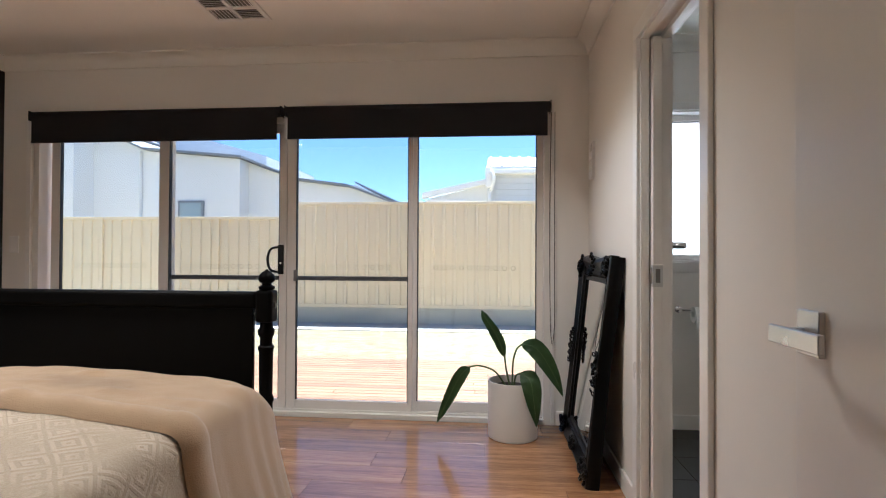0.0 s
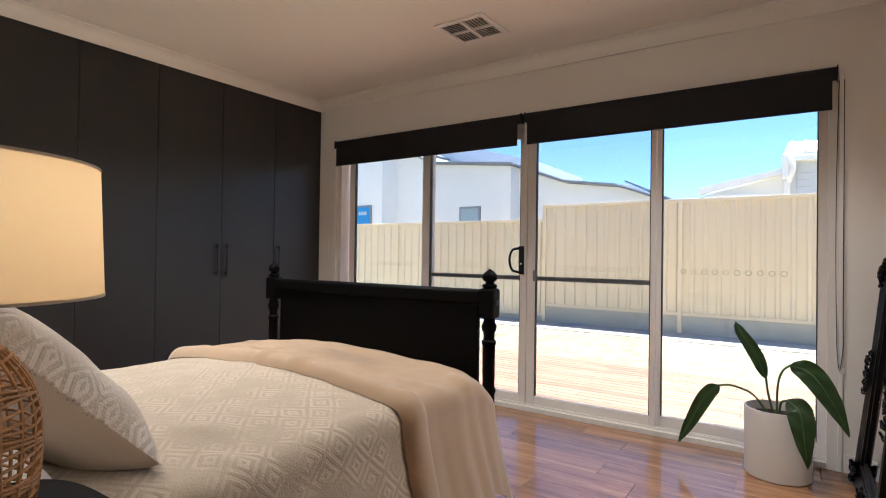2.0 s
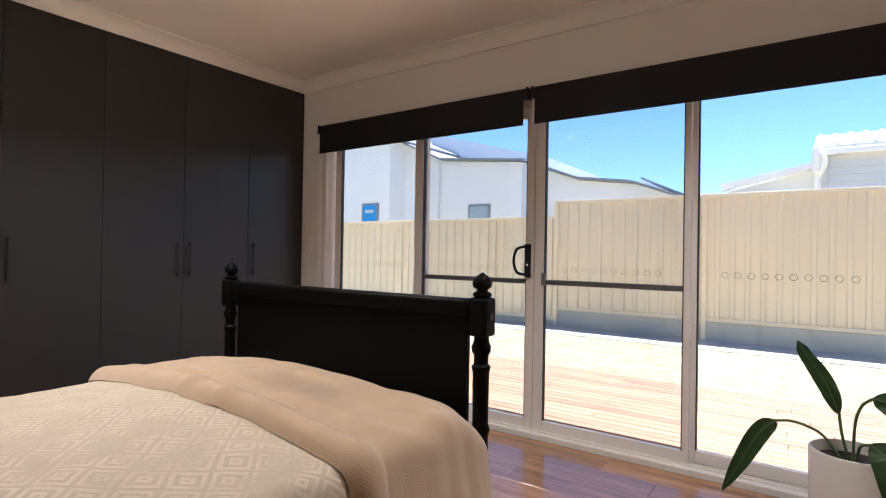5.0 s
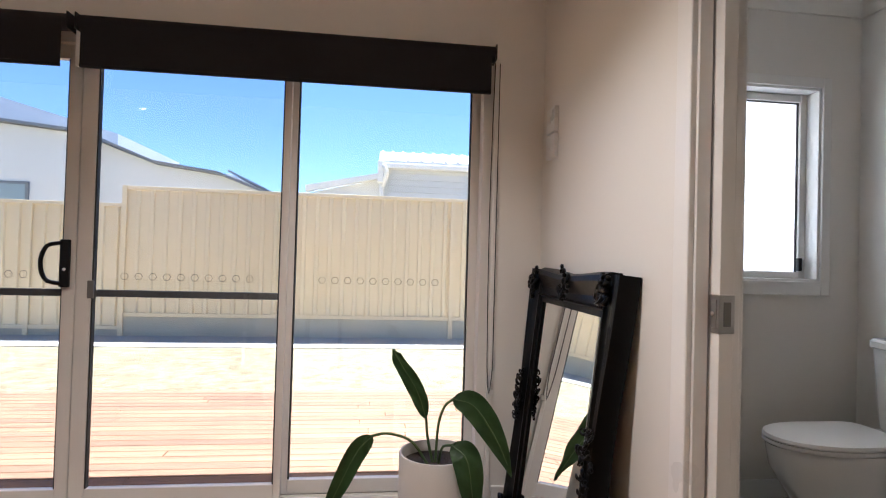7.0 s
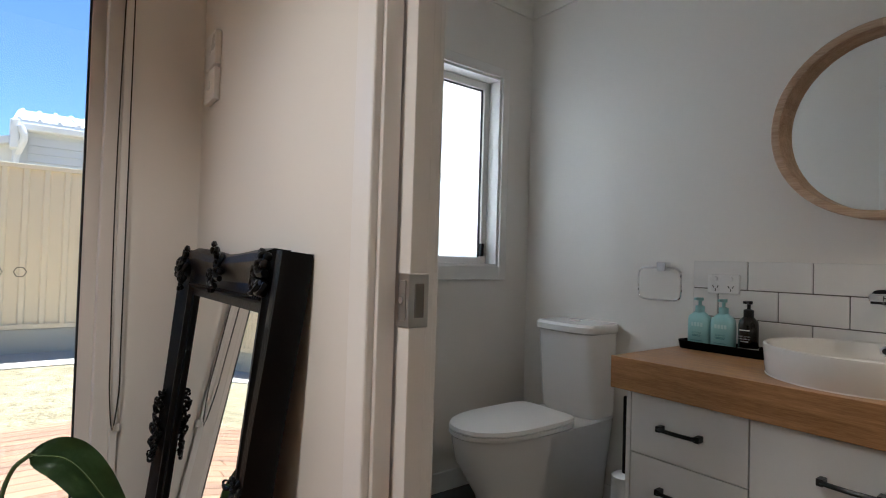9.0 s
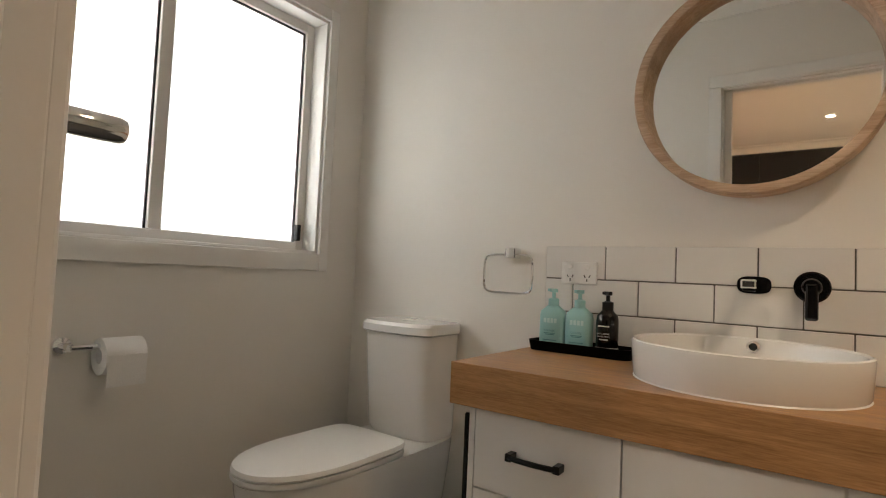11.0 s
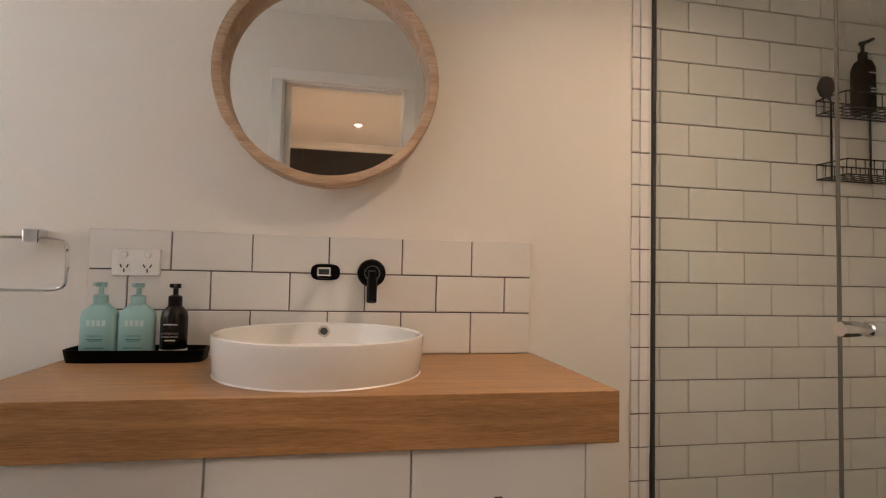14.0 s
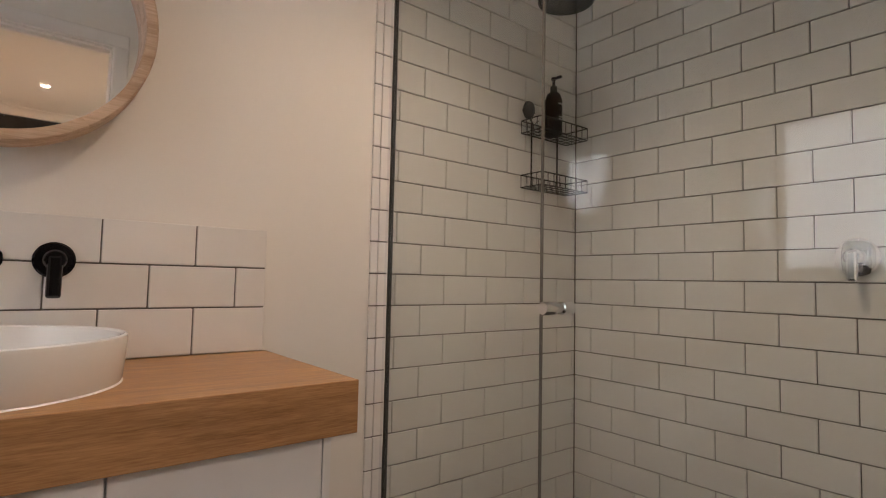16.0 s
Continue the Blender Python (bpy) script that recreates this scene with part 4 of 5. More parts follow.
pillow("sham_pillow", 0.70, 0.60, 0.22, pose(-0.865, 1.445, 0.762, 134, 0, 3), "sham", "cream textured cushion sham with bobble trim, propped up", "linen")
pillow("pillow", 0.70, 0.46, 0.15, pose(-0.80, 1.24, 0.655, 152, 0, 2), "white_cotton", "plain white pillow behind the sham")

# ---- bedside ----
NX, NY, NZ = -0.13, 1.19, 0.675
ns = thing("bedside_table", (NX, NY, 0), "small black bedside table with rounded top", "bedside table")
bm = bmesh.new()
ring = []
for k in range(48):
    t = k * 2 * math.pi / 48
    c, s = math.cos(t), math.sin(t)
    ring.append((NX + 0.24 * math.copysign(abs(c) ** 0.55, c), NY + 0.20 * math.copysign(abs(s) ** 0.55, s)))
top = prism(ring, "z", NZ - 0.035, NZ)
bmesh.ops.bevel(top, geom=[e for e in top.edges if abs(e.verts[0].co.z - e.verts[1].co.z) < 1e-5], offset=0.008, segments=2, affect="EDGES")
part("table_top", top, "black", ns, smooth=True)
for dx in (-0.17, 0.17):
    for dy in (-0.13, 0.13):
        part("leg", lathe([(0.012, 0), (0.018, NZ - 0.035)], 12, pose(NX + dx, NY + dy, 0)), "black", ns, smooth=True)
part("apron", box(NX - 0.18, NX + 0.18, NY - 0.14, NY + 0.14, NZ - 0.13, NZ - 0.035, 0.005), "black", ns)

LX, LY = -0.155, 1.165
lm = thing("table_lamp", (LX, LY, NZ), "rattan table lamp with a lit cream drum shade", "lamp")
prof = [(0.085, 0.0), (0.105, 0.05), (0.112, 0.14), (0.110, 0.22), (0.098, 0.28), (0.07, 0.335), (0.035, 0.365), (0.02, 0.375)]
prof = [(a, b * 0.77) for a, b in prof]
fine = [(p.x, p.y) for p in curve([(a, b, 0) for a, b in prof], 3)]
wb = part("woven_base", lathe([(0.085, 0.0), (0.085, 0.008)], 24, pose(LX, LY, NZ)), "rattan", lm, "open woven natural rattan base")
rg = random.Random(4)
for k in range(30):
    a0 = k / 30 * 2 * math.pi
    dbl = 0.02 * (k % 2)
    pts = [(LX + (r + 0.002) * math.cos(a0 + dbl + 0.06 * math.sin(h * 20 + k)), LY + (r + 0.002) * math.sin(a0 + dbl + 0.06 * math.sin(h * 20 + k)), NZ + 0.004 + h) for r, h in fine]
    part("cane", tube(pts, 0.0026, 5), "rattan", wb)
for k in range(26):
    h = 0.010 + 0.255 * k / 25 + rg.uniform(-0.004, 0.004)
    r = np.interp(h, [b for a, b in prof], [a for a, b in prof]) + 0.003
    pts = [(LX + r * math.cos(t), LY + r * math.sin(t), NZ + 0.004 + h + 0.006 * math.sin(3 * t + k)) for t in [j / 40 * 2 * math.pi for j in range(40)]]
    part("cane_ring", tube(pts, 0.0024, 5, closed=True), "rattan", wb)
part("stem", lathe([(0.006, 0.0), (0.006, 0.42)], 10, pose(LX, LY, NZ + 0.005)), "brushed", lm)
SZ0, SZ1, SR = 1.010, 1.194, 0.186
part("shade", lathe([(SR, SZ0), (SR - 0.008, SZ1), (SR - 0.0095, SZ1), (SR - 0.0015, SZ0)], 64, pose(LX, LY, 0), closed=True), "shade", lm, "cream fabric drum shade glowing warm", smooth=True)
for z in (SZ0, SZ1 - 0.004):
    r = SR - 0.008 * (z - SZ0) / (SZ1 - SZ0)
    part("shade_rim", lathe([(r + 0.0008, z), (r + 0.0008, z + 0.004), (r - 0.003, z + 0.004), (r - 0.003, z)], 64, pose(LX, LY, 0), closed=True), "linen", lm)
for k in range(3):
    t = k * 2.094
    part("spider", tube([(LX, LY, 1.085), (LX + 0.196 * math.cos(t), LY + 0.196 * math.sin(t), 1.19)], 0.002, 5), "brushed", lm)
bulb = part("bulb", lathe([(0.012, 0), (0.03, 0.03), (0.032, 0.05), (0.02, 0.075), (0.004, 0.085)], 16, pose(LX, LY, 1.095)), "bulb", lm, smooth=True)
bulb.visible_shadow = False

# ---- leaning mirror ----
MW, MH, MT = 0.85, 1.085, 0.068
MM = Matrix.Translation((0.965, 3.436 + MW / 2, 0.0)) @ pose(0, 0, 0, 0, 6.2, 0)   # local x: into the wall, y: across, z: up the frame
mir = thing("floor_mirror", (1.0, 3.86, 0), "ornate black carved frame mirror leaning against the wall", "mirror")


def local(bm):
    bmesh.ops.transform(bm, matrix=MM, verts=bm.verts[:])
    return bm


B = 0.135


def wavy(t, amp):
    return amp * (0.5 - 0.5 * math.cos(t * 4 * math.pi))


def moulding(h0, h1, centre, axis):
    """A carved bar with a scooped section; its outer edge swells."""
    sec = [(0.0675, 0.0), (0.030, 0.0), (0.008, 0.012), (0.004, 0.03), (0.016, 0.05), (0.030, 0.075), (0.026, 0.09), (0.018, 0.098), (0.018, 0.108), (0.030, 0.114), (0.030, B), (0.0675, B)]
    bm = bmesh.new()
    rows = []
    n = 48
    for k in range(n + 1):
        t = k / n
        s = h0 + (h1 - h0) * t
        grow = 1 + (0.14 * math.cos(t * 2 * math.pi) if axis == "z" else 0.06 * math.cos(t * 2 * math.pi))
        row = []
        for d, w in sec:
            out = B - (B - w) * grow if w < 0.09 else w
            q = centre[0] + centre[1] * out
            row.append(bm.verts.new((d, q, s) if axis == "z" else (d, s, q)))
        rows.append(row)
    for a, b in zip(rows, rows[1:]):
        for i in range(len(sec)):
            j = (i + 1) % len(sec)
            bm.faces.new((a[i], a[j], b[j], b[i]))
    bm.faces.new(rows[0])
    bm.faces.new(rows[-1])
    bmesh.ops.recalc_face_normals(bm, faces=bm.faces[:])
    return local(bm)


part("side_moulding", moulding(0.0, MH, (-MW / 2, 1), "z"), "ornate", mir, smooth=True)
part("side_moulding", moulding(0.0, MH, (MW / 2, -1), "z"), "ornate", mir, smooth=True)
part("end_moulding", moulding(-MW / 2 + 0.1, MW / 2 - 0.1, (0, 1), "y"), "ornate", mir, smooth=True)
part("end_moulding", moulding(-MW / 2 + 0.1, MW / 2 - 0.1, (MH, -1), "y"), "ornate", mir, smooth=True)
part("backing", local(box(0.06, 0.0675, -MW / 2 + 0.05, MW / 2 - 0.05, 0.05, MH - 0.05)), "black", mir)
part("mirror_glass", local(box(0.036, 0.06, -MW / 2 + B - 0.01, MW / 2 - B + 0.01, B - 0.01, MH - B + 0.01)), "mirror", mir, "clear mirror glass")
bev = bmesh.new()
part("glass_bevel", local(box(0.0345, 0.0358, -MW / 2 + B + 0.018, -MW / 2 + B + 0.0195, B, MH - B)), "brushed", mir)
rg = random.Random(11)


def carving(y, z, size, count):
    """A clump of scrolls and leaves carved in relief."""
    bm = bmesh.new()
    for k in range(count):
        a = rg.uniform(0, 6.28)
        r = size * rg.uniform(0.1, 1.0)
        c = Vector((0.008 - 0.012 * rg.random(), y + r * math.cos(a), z + r * math.sin(a)))
        turn = rg.uniform(0, 6.28)
        pts = []
        for j in range(11):
            q = turn + j * 0.5
            rr = size * 0.34 * (1 - j / 14)
            pts.append(c + Vector((-0.010 * math.sin(j / 10 * 3.14), rr * math.cos(q), rr * math.sin(q))))
        tube(pts, [size * 0.13 * (1.1 - j / 12) for j in range(11)], 6, bm)
        bmesh.ops.create_icosphere(bm, subdivisions=2, radius=size * 0.16, matrix=Matrix.Translation(pts[-1]))
    return local(bm)


for y in (-MW / 2 + 0.055, MW / 2 - 0.055):
    for z in (0.06, MH - 0.06):
        part("corner_carving", carving(y, z, 0.062, 12), "ornate", mir, smooth=True)
    part("side_carving", carving(y * 1.0, MH * 0.5, 0.05, 9), "ornate", mir, smooth=True)
    part("side_carving", carving(y * 1.0, MH * 0.5 + 0.075, 0.036, 6), "ornate", mir, smooth=True)
    part("side_carving", carving(y * 1.0, MH * 0.5 - 0.075, 0.036, 6), "ornate", mir, smooth=True)
for z in (0.06, MH - 0.055):
    part("crest_carving", carving(0.0, z, 0.055, 10), "ornate", mir, smooth=True)
for z in (0.103, MH - 0.103):
    bm = bmesh.new()
    for k in range(44):
        bmesh.ops.create_icosphere(bm, subdivisions=1, radius=0.0055, matrix=Matrix.Translation((0.018, -MW / 2 + 0.11 + k * (MW - 0.22) / 43, z)))
    part("bead_row", local(bm), "ornate", mir)

# ---- plant ----
QX, QY = 0.665, 4.13
plant = thing("potted_plant", (QX, QY, 0), "young broad-leaved plant in a plain off-white cylinder pot", "plant")
part("pot", lathe([(0.138, 0.0), (0.146, 0.006), (0.150, 0.33), (0.148, 0.335), (0.140, 0.335), (0.138, 0.28)], 48, pose(QX, QY, 0)), "pot", plant, smooth=True)
part("soil", lathe([(0.137, 0.281), (0.137, 0.29), (0.05, 0.297)], 32, pose(QX, QY, 0)), "soil", plant)


def leaf(points, width, twist, face=(0, -1, 0.3)):
    """A paddle leaf along a bent midrib."""
    mid = curve(points, 10)
    n = len(mid)
    bm = bmesh.new()
    rows = []
    for i, p in enumerate(mid):
        t = i / (n - 1)
        w = width * (math.sin(math.pi * min(1, t ** 0.75)) ** 0.75 if 0 < t < 1 else 0.02) * (1 - 0.25 * t)
        way = (mid[min(i + 1, n - 1)] - mid[max(i - 1, 0)]).normalized()
        side = way.cross(Vector(face)).normalized()
        side = Matrix.Rotation(twist * (t - 0.3), 3, way) @ side
        up = side.cross(way)
        row = []
        for k in range(-4, 5):
            s = k / 4
            wav = 0.006 * math.sin(t * 22 + k) * abs(s)
            row.append(bm.verts.new(p + side * (s * w) + up * (-0.22 * w * (1 - s * s) + wav)))
        rows.append(row)
    for a, b in zip(rows, rows[1:]):
        for k in range(8):
            bm.faces.new((a[k], a[k + 1], b[k + 1], b[k]))
    bmesh.ops.solidify(bm, geom=bm.faces[:], thickness=0.0012)
    return bm


LEAVES = [
    ([(0.65, 4.12, 0.29), (0.625, 4.10, 0.40), (0.614, 4.08, 0.49)], [(0.614, 4.08, 0.48), (0.575, 4.07, 0.59), (0.50, 4.075, 0.71), (0.479, 4.08, 0.755)], 0.035, 0.4),
    ([(0.66, 4.12, 0.29), (0.665, 4.09, 0.45), (0.685, 4.07, 0.53), (0.72, 4.06, 0.565)], [(0.715, 4.06, 0.563), (0.80, 4.04, 0.535), (0.885, 4.02, 0.41), (0.945, 4.01, 0.275)], 0.058, 0.5),
    ([(0.63, 4.11, 0.29), (0.56, 4.09, 0.39), (0.47, 4.08, 0.425), (0.405, 4.07, 0.42)], [(0.41, 4.07, 0.42), (0.35, 4.06, 0.36), (0.27, 4.05, 0.20), (0.215, 4.05, 0.085)], 0.042, -0.4),
    ([(0.67, 4.11, 0.29), (0.68, 4.06, 0.375), (0.71, 4.0, 0.405)], [(0.705, 4.0, 0.405), (0.755, 3.95, 0.37), (0.775, 3.925, 0.25), (0.79, 3.93, 0.12)], 0.060, 0.3),
]
for st, lf, w, tw in LEAVES:
    s = part("stem", tube(curve(st, 6), 0.0055, 7), "stem", plant, smooth=True)
    part("leaf", leaf(lf, w, tw), "leaf", plant, "broad glossy dark green leaf", smooth=True)
    part("midrib", tube([Vector(p) + Vector((0, -0.006, 0.002)) for p in curve(lf, 6)][:-2], 0.0018, 5), "stem", plant)

# ---- ceiling fittings ----
vx0, vx1, vy0, vy1 = -1.085, -0.745, 3.565, 3.89
vent = thing("ceiling_vent", ((vx0 + vx1) / 2, (vy0 + vy1) / 2, ZC), "white square ceiling air vent with four louvre banks", "air vent")
bm = box(vx0, vx1, vy0, vy0 + 0.03, ZC - 0.012, ZC - 0.0005, 0.003)
box(vx0, vx1, vy1 - 0.03, vy1, ZC - 0.012, ZC - 0.0005, 0.003, bm=bm)
box(vx0, vx0 + 0.03, vy0 + 0.03, vy1 - 0.03, ZC - 0.012, ZC - 0.0005, 0.003, bm=bm)
box(vx1 - 0.03, vx1, vy0 + 0.03, vy1 - 0.03, ZC - 0.012, ZC - 0.0005, 0.003, bm=bm)
cx, cy = (vx0 + vx1) / 2, (vy0 + vy1) / 2
box(cx - 0.01, cx + 0.01, vy0 + 0.03, vy1 - 0.03, ZC - 0.011, ZC - 0.0005, bm=bm)
box(vx0 + 0.03, cx - 0.01, cy - 0.01, cy + 0.01, ZC - 0.011, ZC - 0.0005, bm=bm)
box(cx + 0.01, vx1 - 0.03, cy - 0.01, cy + 0.01, ZC - 0.011, ZC - 0.0005, bm=bm)
part("frame", bm, "trim", vent)
part("backing", box(vx0 + 0.02, vx1 - 0.02, vy0 + 0.02, vy1 - 0.02, ZC - 0.002, ZC - 0.0003), "vent_grey", vent)
for qx, qy, along in ((0, 0, "x"), (1, 0, "y"), (0, 1, "y"), (1, 1, "x")):
    x0, x1 = (vx0 + 0.03, cx - 0.01) if qx == 0 else (cx + 0.01, vx1 - 0.03)
    y0, y1 = (vy0 + 0.03, cy - 0.01) if qy == 0 else (cy + 0.01, vy1 - 0.03)
    for k in range(6):
        if along == "x":
            y = y0 + (y1 - y0) * (k + 0.5) / 6
            part("slat", prism([(y - 0.008, ZC - 0.011), (y - 0.005, ZC - 0.011), (y + 0.007, ZC - 0.003), (y + 0.004, ZC - 0.003)], "x", x0, x1), "trim", vent)
        else:
            x = x0 + (x1 - x0) * (k + 0.5) / 6
            part("slat", prism([(x + 0.008, ZC - 0.011), (x + 0.005, ZC - 0.011), (x - 0.007, ZC - 0.003), (x - 0.004, ZC - 0.003)], "y", y0, y1), "trim", vent)


def downlight(x, y, power, colour=(1.0, 0.85, 0.68)):
    d = thing("downlight", (x, y, ZC), "round white recessed downlight, lit warm", "downlight", "ceiling downlights")
    part("bezel", lathe([(0.047, ZC - 0.006), (0.045, ZC - 0.0005), (0.034, ZC - 0.0005), (0.036, ZC - 0.006)], 32, pose(x, y, 0), closed=True), "trim", d, smooth=True)
    part("lens", lathe([(0.0345, ZC - 0.003), (0.0345, ZC - 0.001)], 24, pose(x, y, 0)), "lamp_glow", d, "glowing warm lens")
    lamp("downlight_beam", "SPOT", power, colour, pose(x, y, ZC - 0.012), spread=radians(125))


# The downlight at (-1.85, 1.5) is unseen, added to fill the room's light.
for x, y in ((-1.72, 2.70), (0.25, 3.2), (-1.85, 1.5)):
    downlight(x, y, BED_LAMP)
downlight(2.0, 2.0, BATH_LAMP, (1.0, 0.75, 0.50))

# ---- remote holders and switch plate in the bedroom ----
# Two thick plates: remote controls in holders, the rocker being the button.
for y0, y1, z0, z1 in ((4.165, 4.272, 1.664, 1.772), (4.165, 4.272, 1.552, 1.654)):
    s = thing("remote_holder", (XR, (y0 + y1) / 2, (z0 + z1) / 2), "white plastic remote control holder on the wall", "light switch", "switches by the door")
    part("plate", box(XR - 0.02, XR, y0, y1, z0, z1, 0.003), "plastic", s)
    part("rocker", box(XR - 0.0235, XR - 0.019, (y0 + y1) / 2 - 0.008, (y0 + y1) / 2 + 0.008, (z0 + z1) / 2 - 0.014, (z0 + z1) / 2 + 0.014, 0.001), "plastic", s)
s = thing("power_point", (-2.81, YB, 1.1), "white plastic switch plate beside the sliding door", "light switch")
part("plate", box(-2.86, -2.79, YB - 0.009, YB, 1.08, 1.2, 0.003), "plastic", s)

# ---- bathroom ----
vy = (2.25, 3.488)
top_ = single("benchtop", box(2.263, XV - 0.001, vy[0], vy[1], 0.66, 0.765, 0.0015), "oak_top", "thick oak veneer benchtop on the vanity", "benchtop")
van = thing("vanity_cabinet", (2.53, 2.87, 0), "white vanity cabinet with drawers and black handles", "vanity")
part("body", box(2.30, XV - 0.002, 2.30, 3.436, 0.10, 0.659), "cabinet", van)
part("kick_board", box(2.36, XV - 0.01, 2.32, 3.42, 0.0, 0.10), "cabinet", van)
for y in (2.2985, 3.4205):
    part("end_panel", box(2.281, 2.301, y, y + 0.016, 0.10, 0.659), "cabinet", van)


def bow_handle(parent, y, z):
    h = part("handle", tube(curve([(2.262, y - 0.062, z), (2.252, y - 0.05, z), (2.248, y, z), (2.252, y + 0.05, z), (2.262, y + 0.062, z)], 5), 0.0065, 8), "black_metal", parent, "matt black bow handle", smooth=True)
    for s in (-0.060, 0.060):
        part("handle_foot", box(2.250, 2.2815, y + s - 0.008, y + s + 0.008, z - 0.009, z + 0.009, 0.002), "black_metal", h)


for i, (y0, y1, hs) in enumerate(((3.055, 3.42, 0.53), (2.677, 3.055, 0.38), (2.315, 2.677, 0.68))):
    zs = ((0.465, 0.655), (0.285, 0.461), (0.11, 0.281)) if i == 0 else ((0.11, 0.655),)
    for z0, z1 in zs:
        d = part("drawer" if i == 0 else "door", box(2.281, 2.299, y0 + 0.002, y1 - 0.002, z0, z1, 0.001), "cabinet", van)
        bow_handle(d, y0 + (y1 - y0) * hs, z1 - (0.09 if i == 0 else 0.106))

# basin
BXc, BYc = 2.533, 2.864
basin = thing("basin", (BXc, BYc, 0.765), "round white ceramic vessel basin on the benchtop", "basin")
part("bowl", lathe([(0.232, 0.766), (0.235, 0.772), (0.241, 0.846), (0.240, 0.853), (0.235, 0.855), (0.229, 0.851), (0.216, 0.80), (0.16, 0.782), (0.02, 0.778)], 72, pose(BXc, BYc, 0)), "ceramic", basin, smooth=True)
part("silicone_bead", lathe([(0.232, 0.7655), (0.236, 0.7655), (0.233, 0.769)], 64, pose(BXc, BYc, 0), closed=True), "plastic", basin, smooth=True)
part("overflow", lathe([(0.016, 0), (0.016, 0.004), (0.010, 0.005), (0.010, 0.001)], 20, pose(BXc + 0.2215, BYc, 0.832, 0, -82, 0), closed=True), "chrome", basin, "chrome overflow ring", smooth=True)
part("overflow_hole", lathe([(0.010, 0), (0.010, 0.002)], 16, pose(BXc + 0.2205, BYc, 0.832, 0, -82, 0)), "rubber", basin)
part("waste", lathe([(0.03, 0.7785), (0.03, 0.782), (0.02, 0.784)], 20, pose(BXc, BYc, 0)), "chrome", basin)

# taps on the wall
TX = XV - 0.0105
tap = thing("wall_mixer", (TX, 2.738, 0.995), "dark chrome wall mixer with a short lever", "tap")
part("plate", lathe([(0.040, 0), (0.040, 0.006), (0.036, 0.010)], 36, pose(TX, 2.738, 0.995, 0, -90, 0)), "dark_chrome", tap, smooth=True)
part("body", lathe([(0.022, 0.008), (0.022, 0.045), (0.018, 0.05)], 24, pose(TX, 2.738, 0.995, 0, -90, 0)), "dark_chrome", tap, smooth=True)
part("lever", box(TX - 0.055, TX - 0.038, 2.724, 2.752, 0.912, 1.005, 0.006), "dark_chrome", tap)
sp = thing("basin_spout", (TX, 2.866, 0.995), "chrome wall spout on a dark oval plate", "tap")
ring = [(2.866 + 0.040 * math.copysign(abs(math.cos(t)) ** 0.6, math.cos(t)), 0.995 + 0.023 * math.copysign(abs(math.sin(t)) ** 0.7, math.sin(t))) for t in [k * 2 * math.pi / 40 for k in range(40)]]
part("plate", prism(ring, "x", TX - 0.006, TX), "dark_chrome", sp)
part("spout", box(TX - 0.13, TX - 0.004, 2.848, 2.884, 0.984, 1.008, 0.005), "chrome", sp)
part("outlet", box(TX - 0.126, TX - 0.10, 2.852, 2.880, 0.978, 0.985, 0.002), "dark_chrome", sp)

# power point and towel ring
gp = thing("double_power_point", (TX, 3.353, 1.01), "white double power point on the splashback", "power point")
part("plate", box(TX - 0.010, TX, 3.294, 3.412, 0.974, 1.046, 0.003), "plastic", gp)
for y in (3.325, 3.381):
    part("rocker", lathe([(0.0085, 0.0), (0.0085, 0.004), (0.007, 0.0055)], 20, pose(TX - 0.009, y, 1.030, 0, -90, 0)), "plastic", gp, smooth=True)
    for dy, tl in ((-0.008, 25), (0.008, -25), (0, 0)):
        bm = box(-0.0008, 0.0008, -0.0014, 0.0014, -0.005, 0.005)
        bmesh.ops.transform(bm, matrix=pose(TX - 0.0103, y + dy, 1.0 if dy else 0.988, tl, 0, 0), verts=bm.verts[:])
        part("slot", bm, "rubber", gp)
tr = thing("towel_ring", (XV, 3.60, 1.07), "chrome rounded-square towel ring on the wall", "towel ring")
part("mount", box(XV - 0.045, XV, 3.572, 3.61, 1.052, 1.088, 0.003), "chrome", tr)
rr = []
for k in range(48):
    t = k * 2 * math.pi / 48
    rr.append((XV - 0.040, 3.60 + 0.093 * math.copysign(abs(math.cos(t)) ** 0.35, math.cos(t)), 0.999 + 0.066 * math.copysign(abs(math.sin(t)) ** 0.35, math.sin(t))))
part("ring", tube(rr, 0.0045, 8, closed=True), "chrome", tr, smooth=True)

# tray and bottles
ty, tx = 3.312, 2.70
tray = thing("tray", (tx, ty, 0.765), "long black tray holding soap bottles", "tray")
tring = [(tx + 0.05 * math.copysign(abs(math.cos(t)) ** 0.4, math.cos(t)), ty + 0.155 * math.copysign(abs(math.sin(t)) ** 0.3, math.sin(t))) for t in [k * 2 * math.pi / 56 for k in range(56)]]
part("base", prism(tring, "z", 0.7655, 0.774), "black", tray)
bm = bmesh.new()
vo = [[bm.verts.new((tx + (x - tx) * s, ty + (y - ty) * (1 + (s - 1) * 0.4), z)) for x, y in tring] for s, z in ((1.0, 0.7656), (1.10, 0.796), (1.02, 0.796), (0.95, 0.776))]
for a, b in zip(vo, vo[1:]):
    for k in range(56):
        bm.faces.new((a[k], a[(k + 1) % 56], b[(k + 1) % 56], b[k]))
bmesh.ops.recalc_face_normals(bm, faces=bm.faces[:])
part("rim", bm, "black", tray, smooth=True)


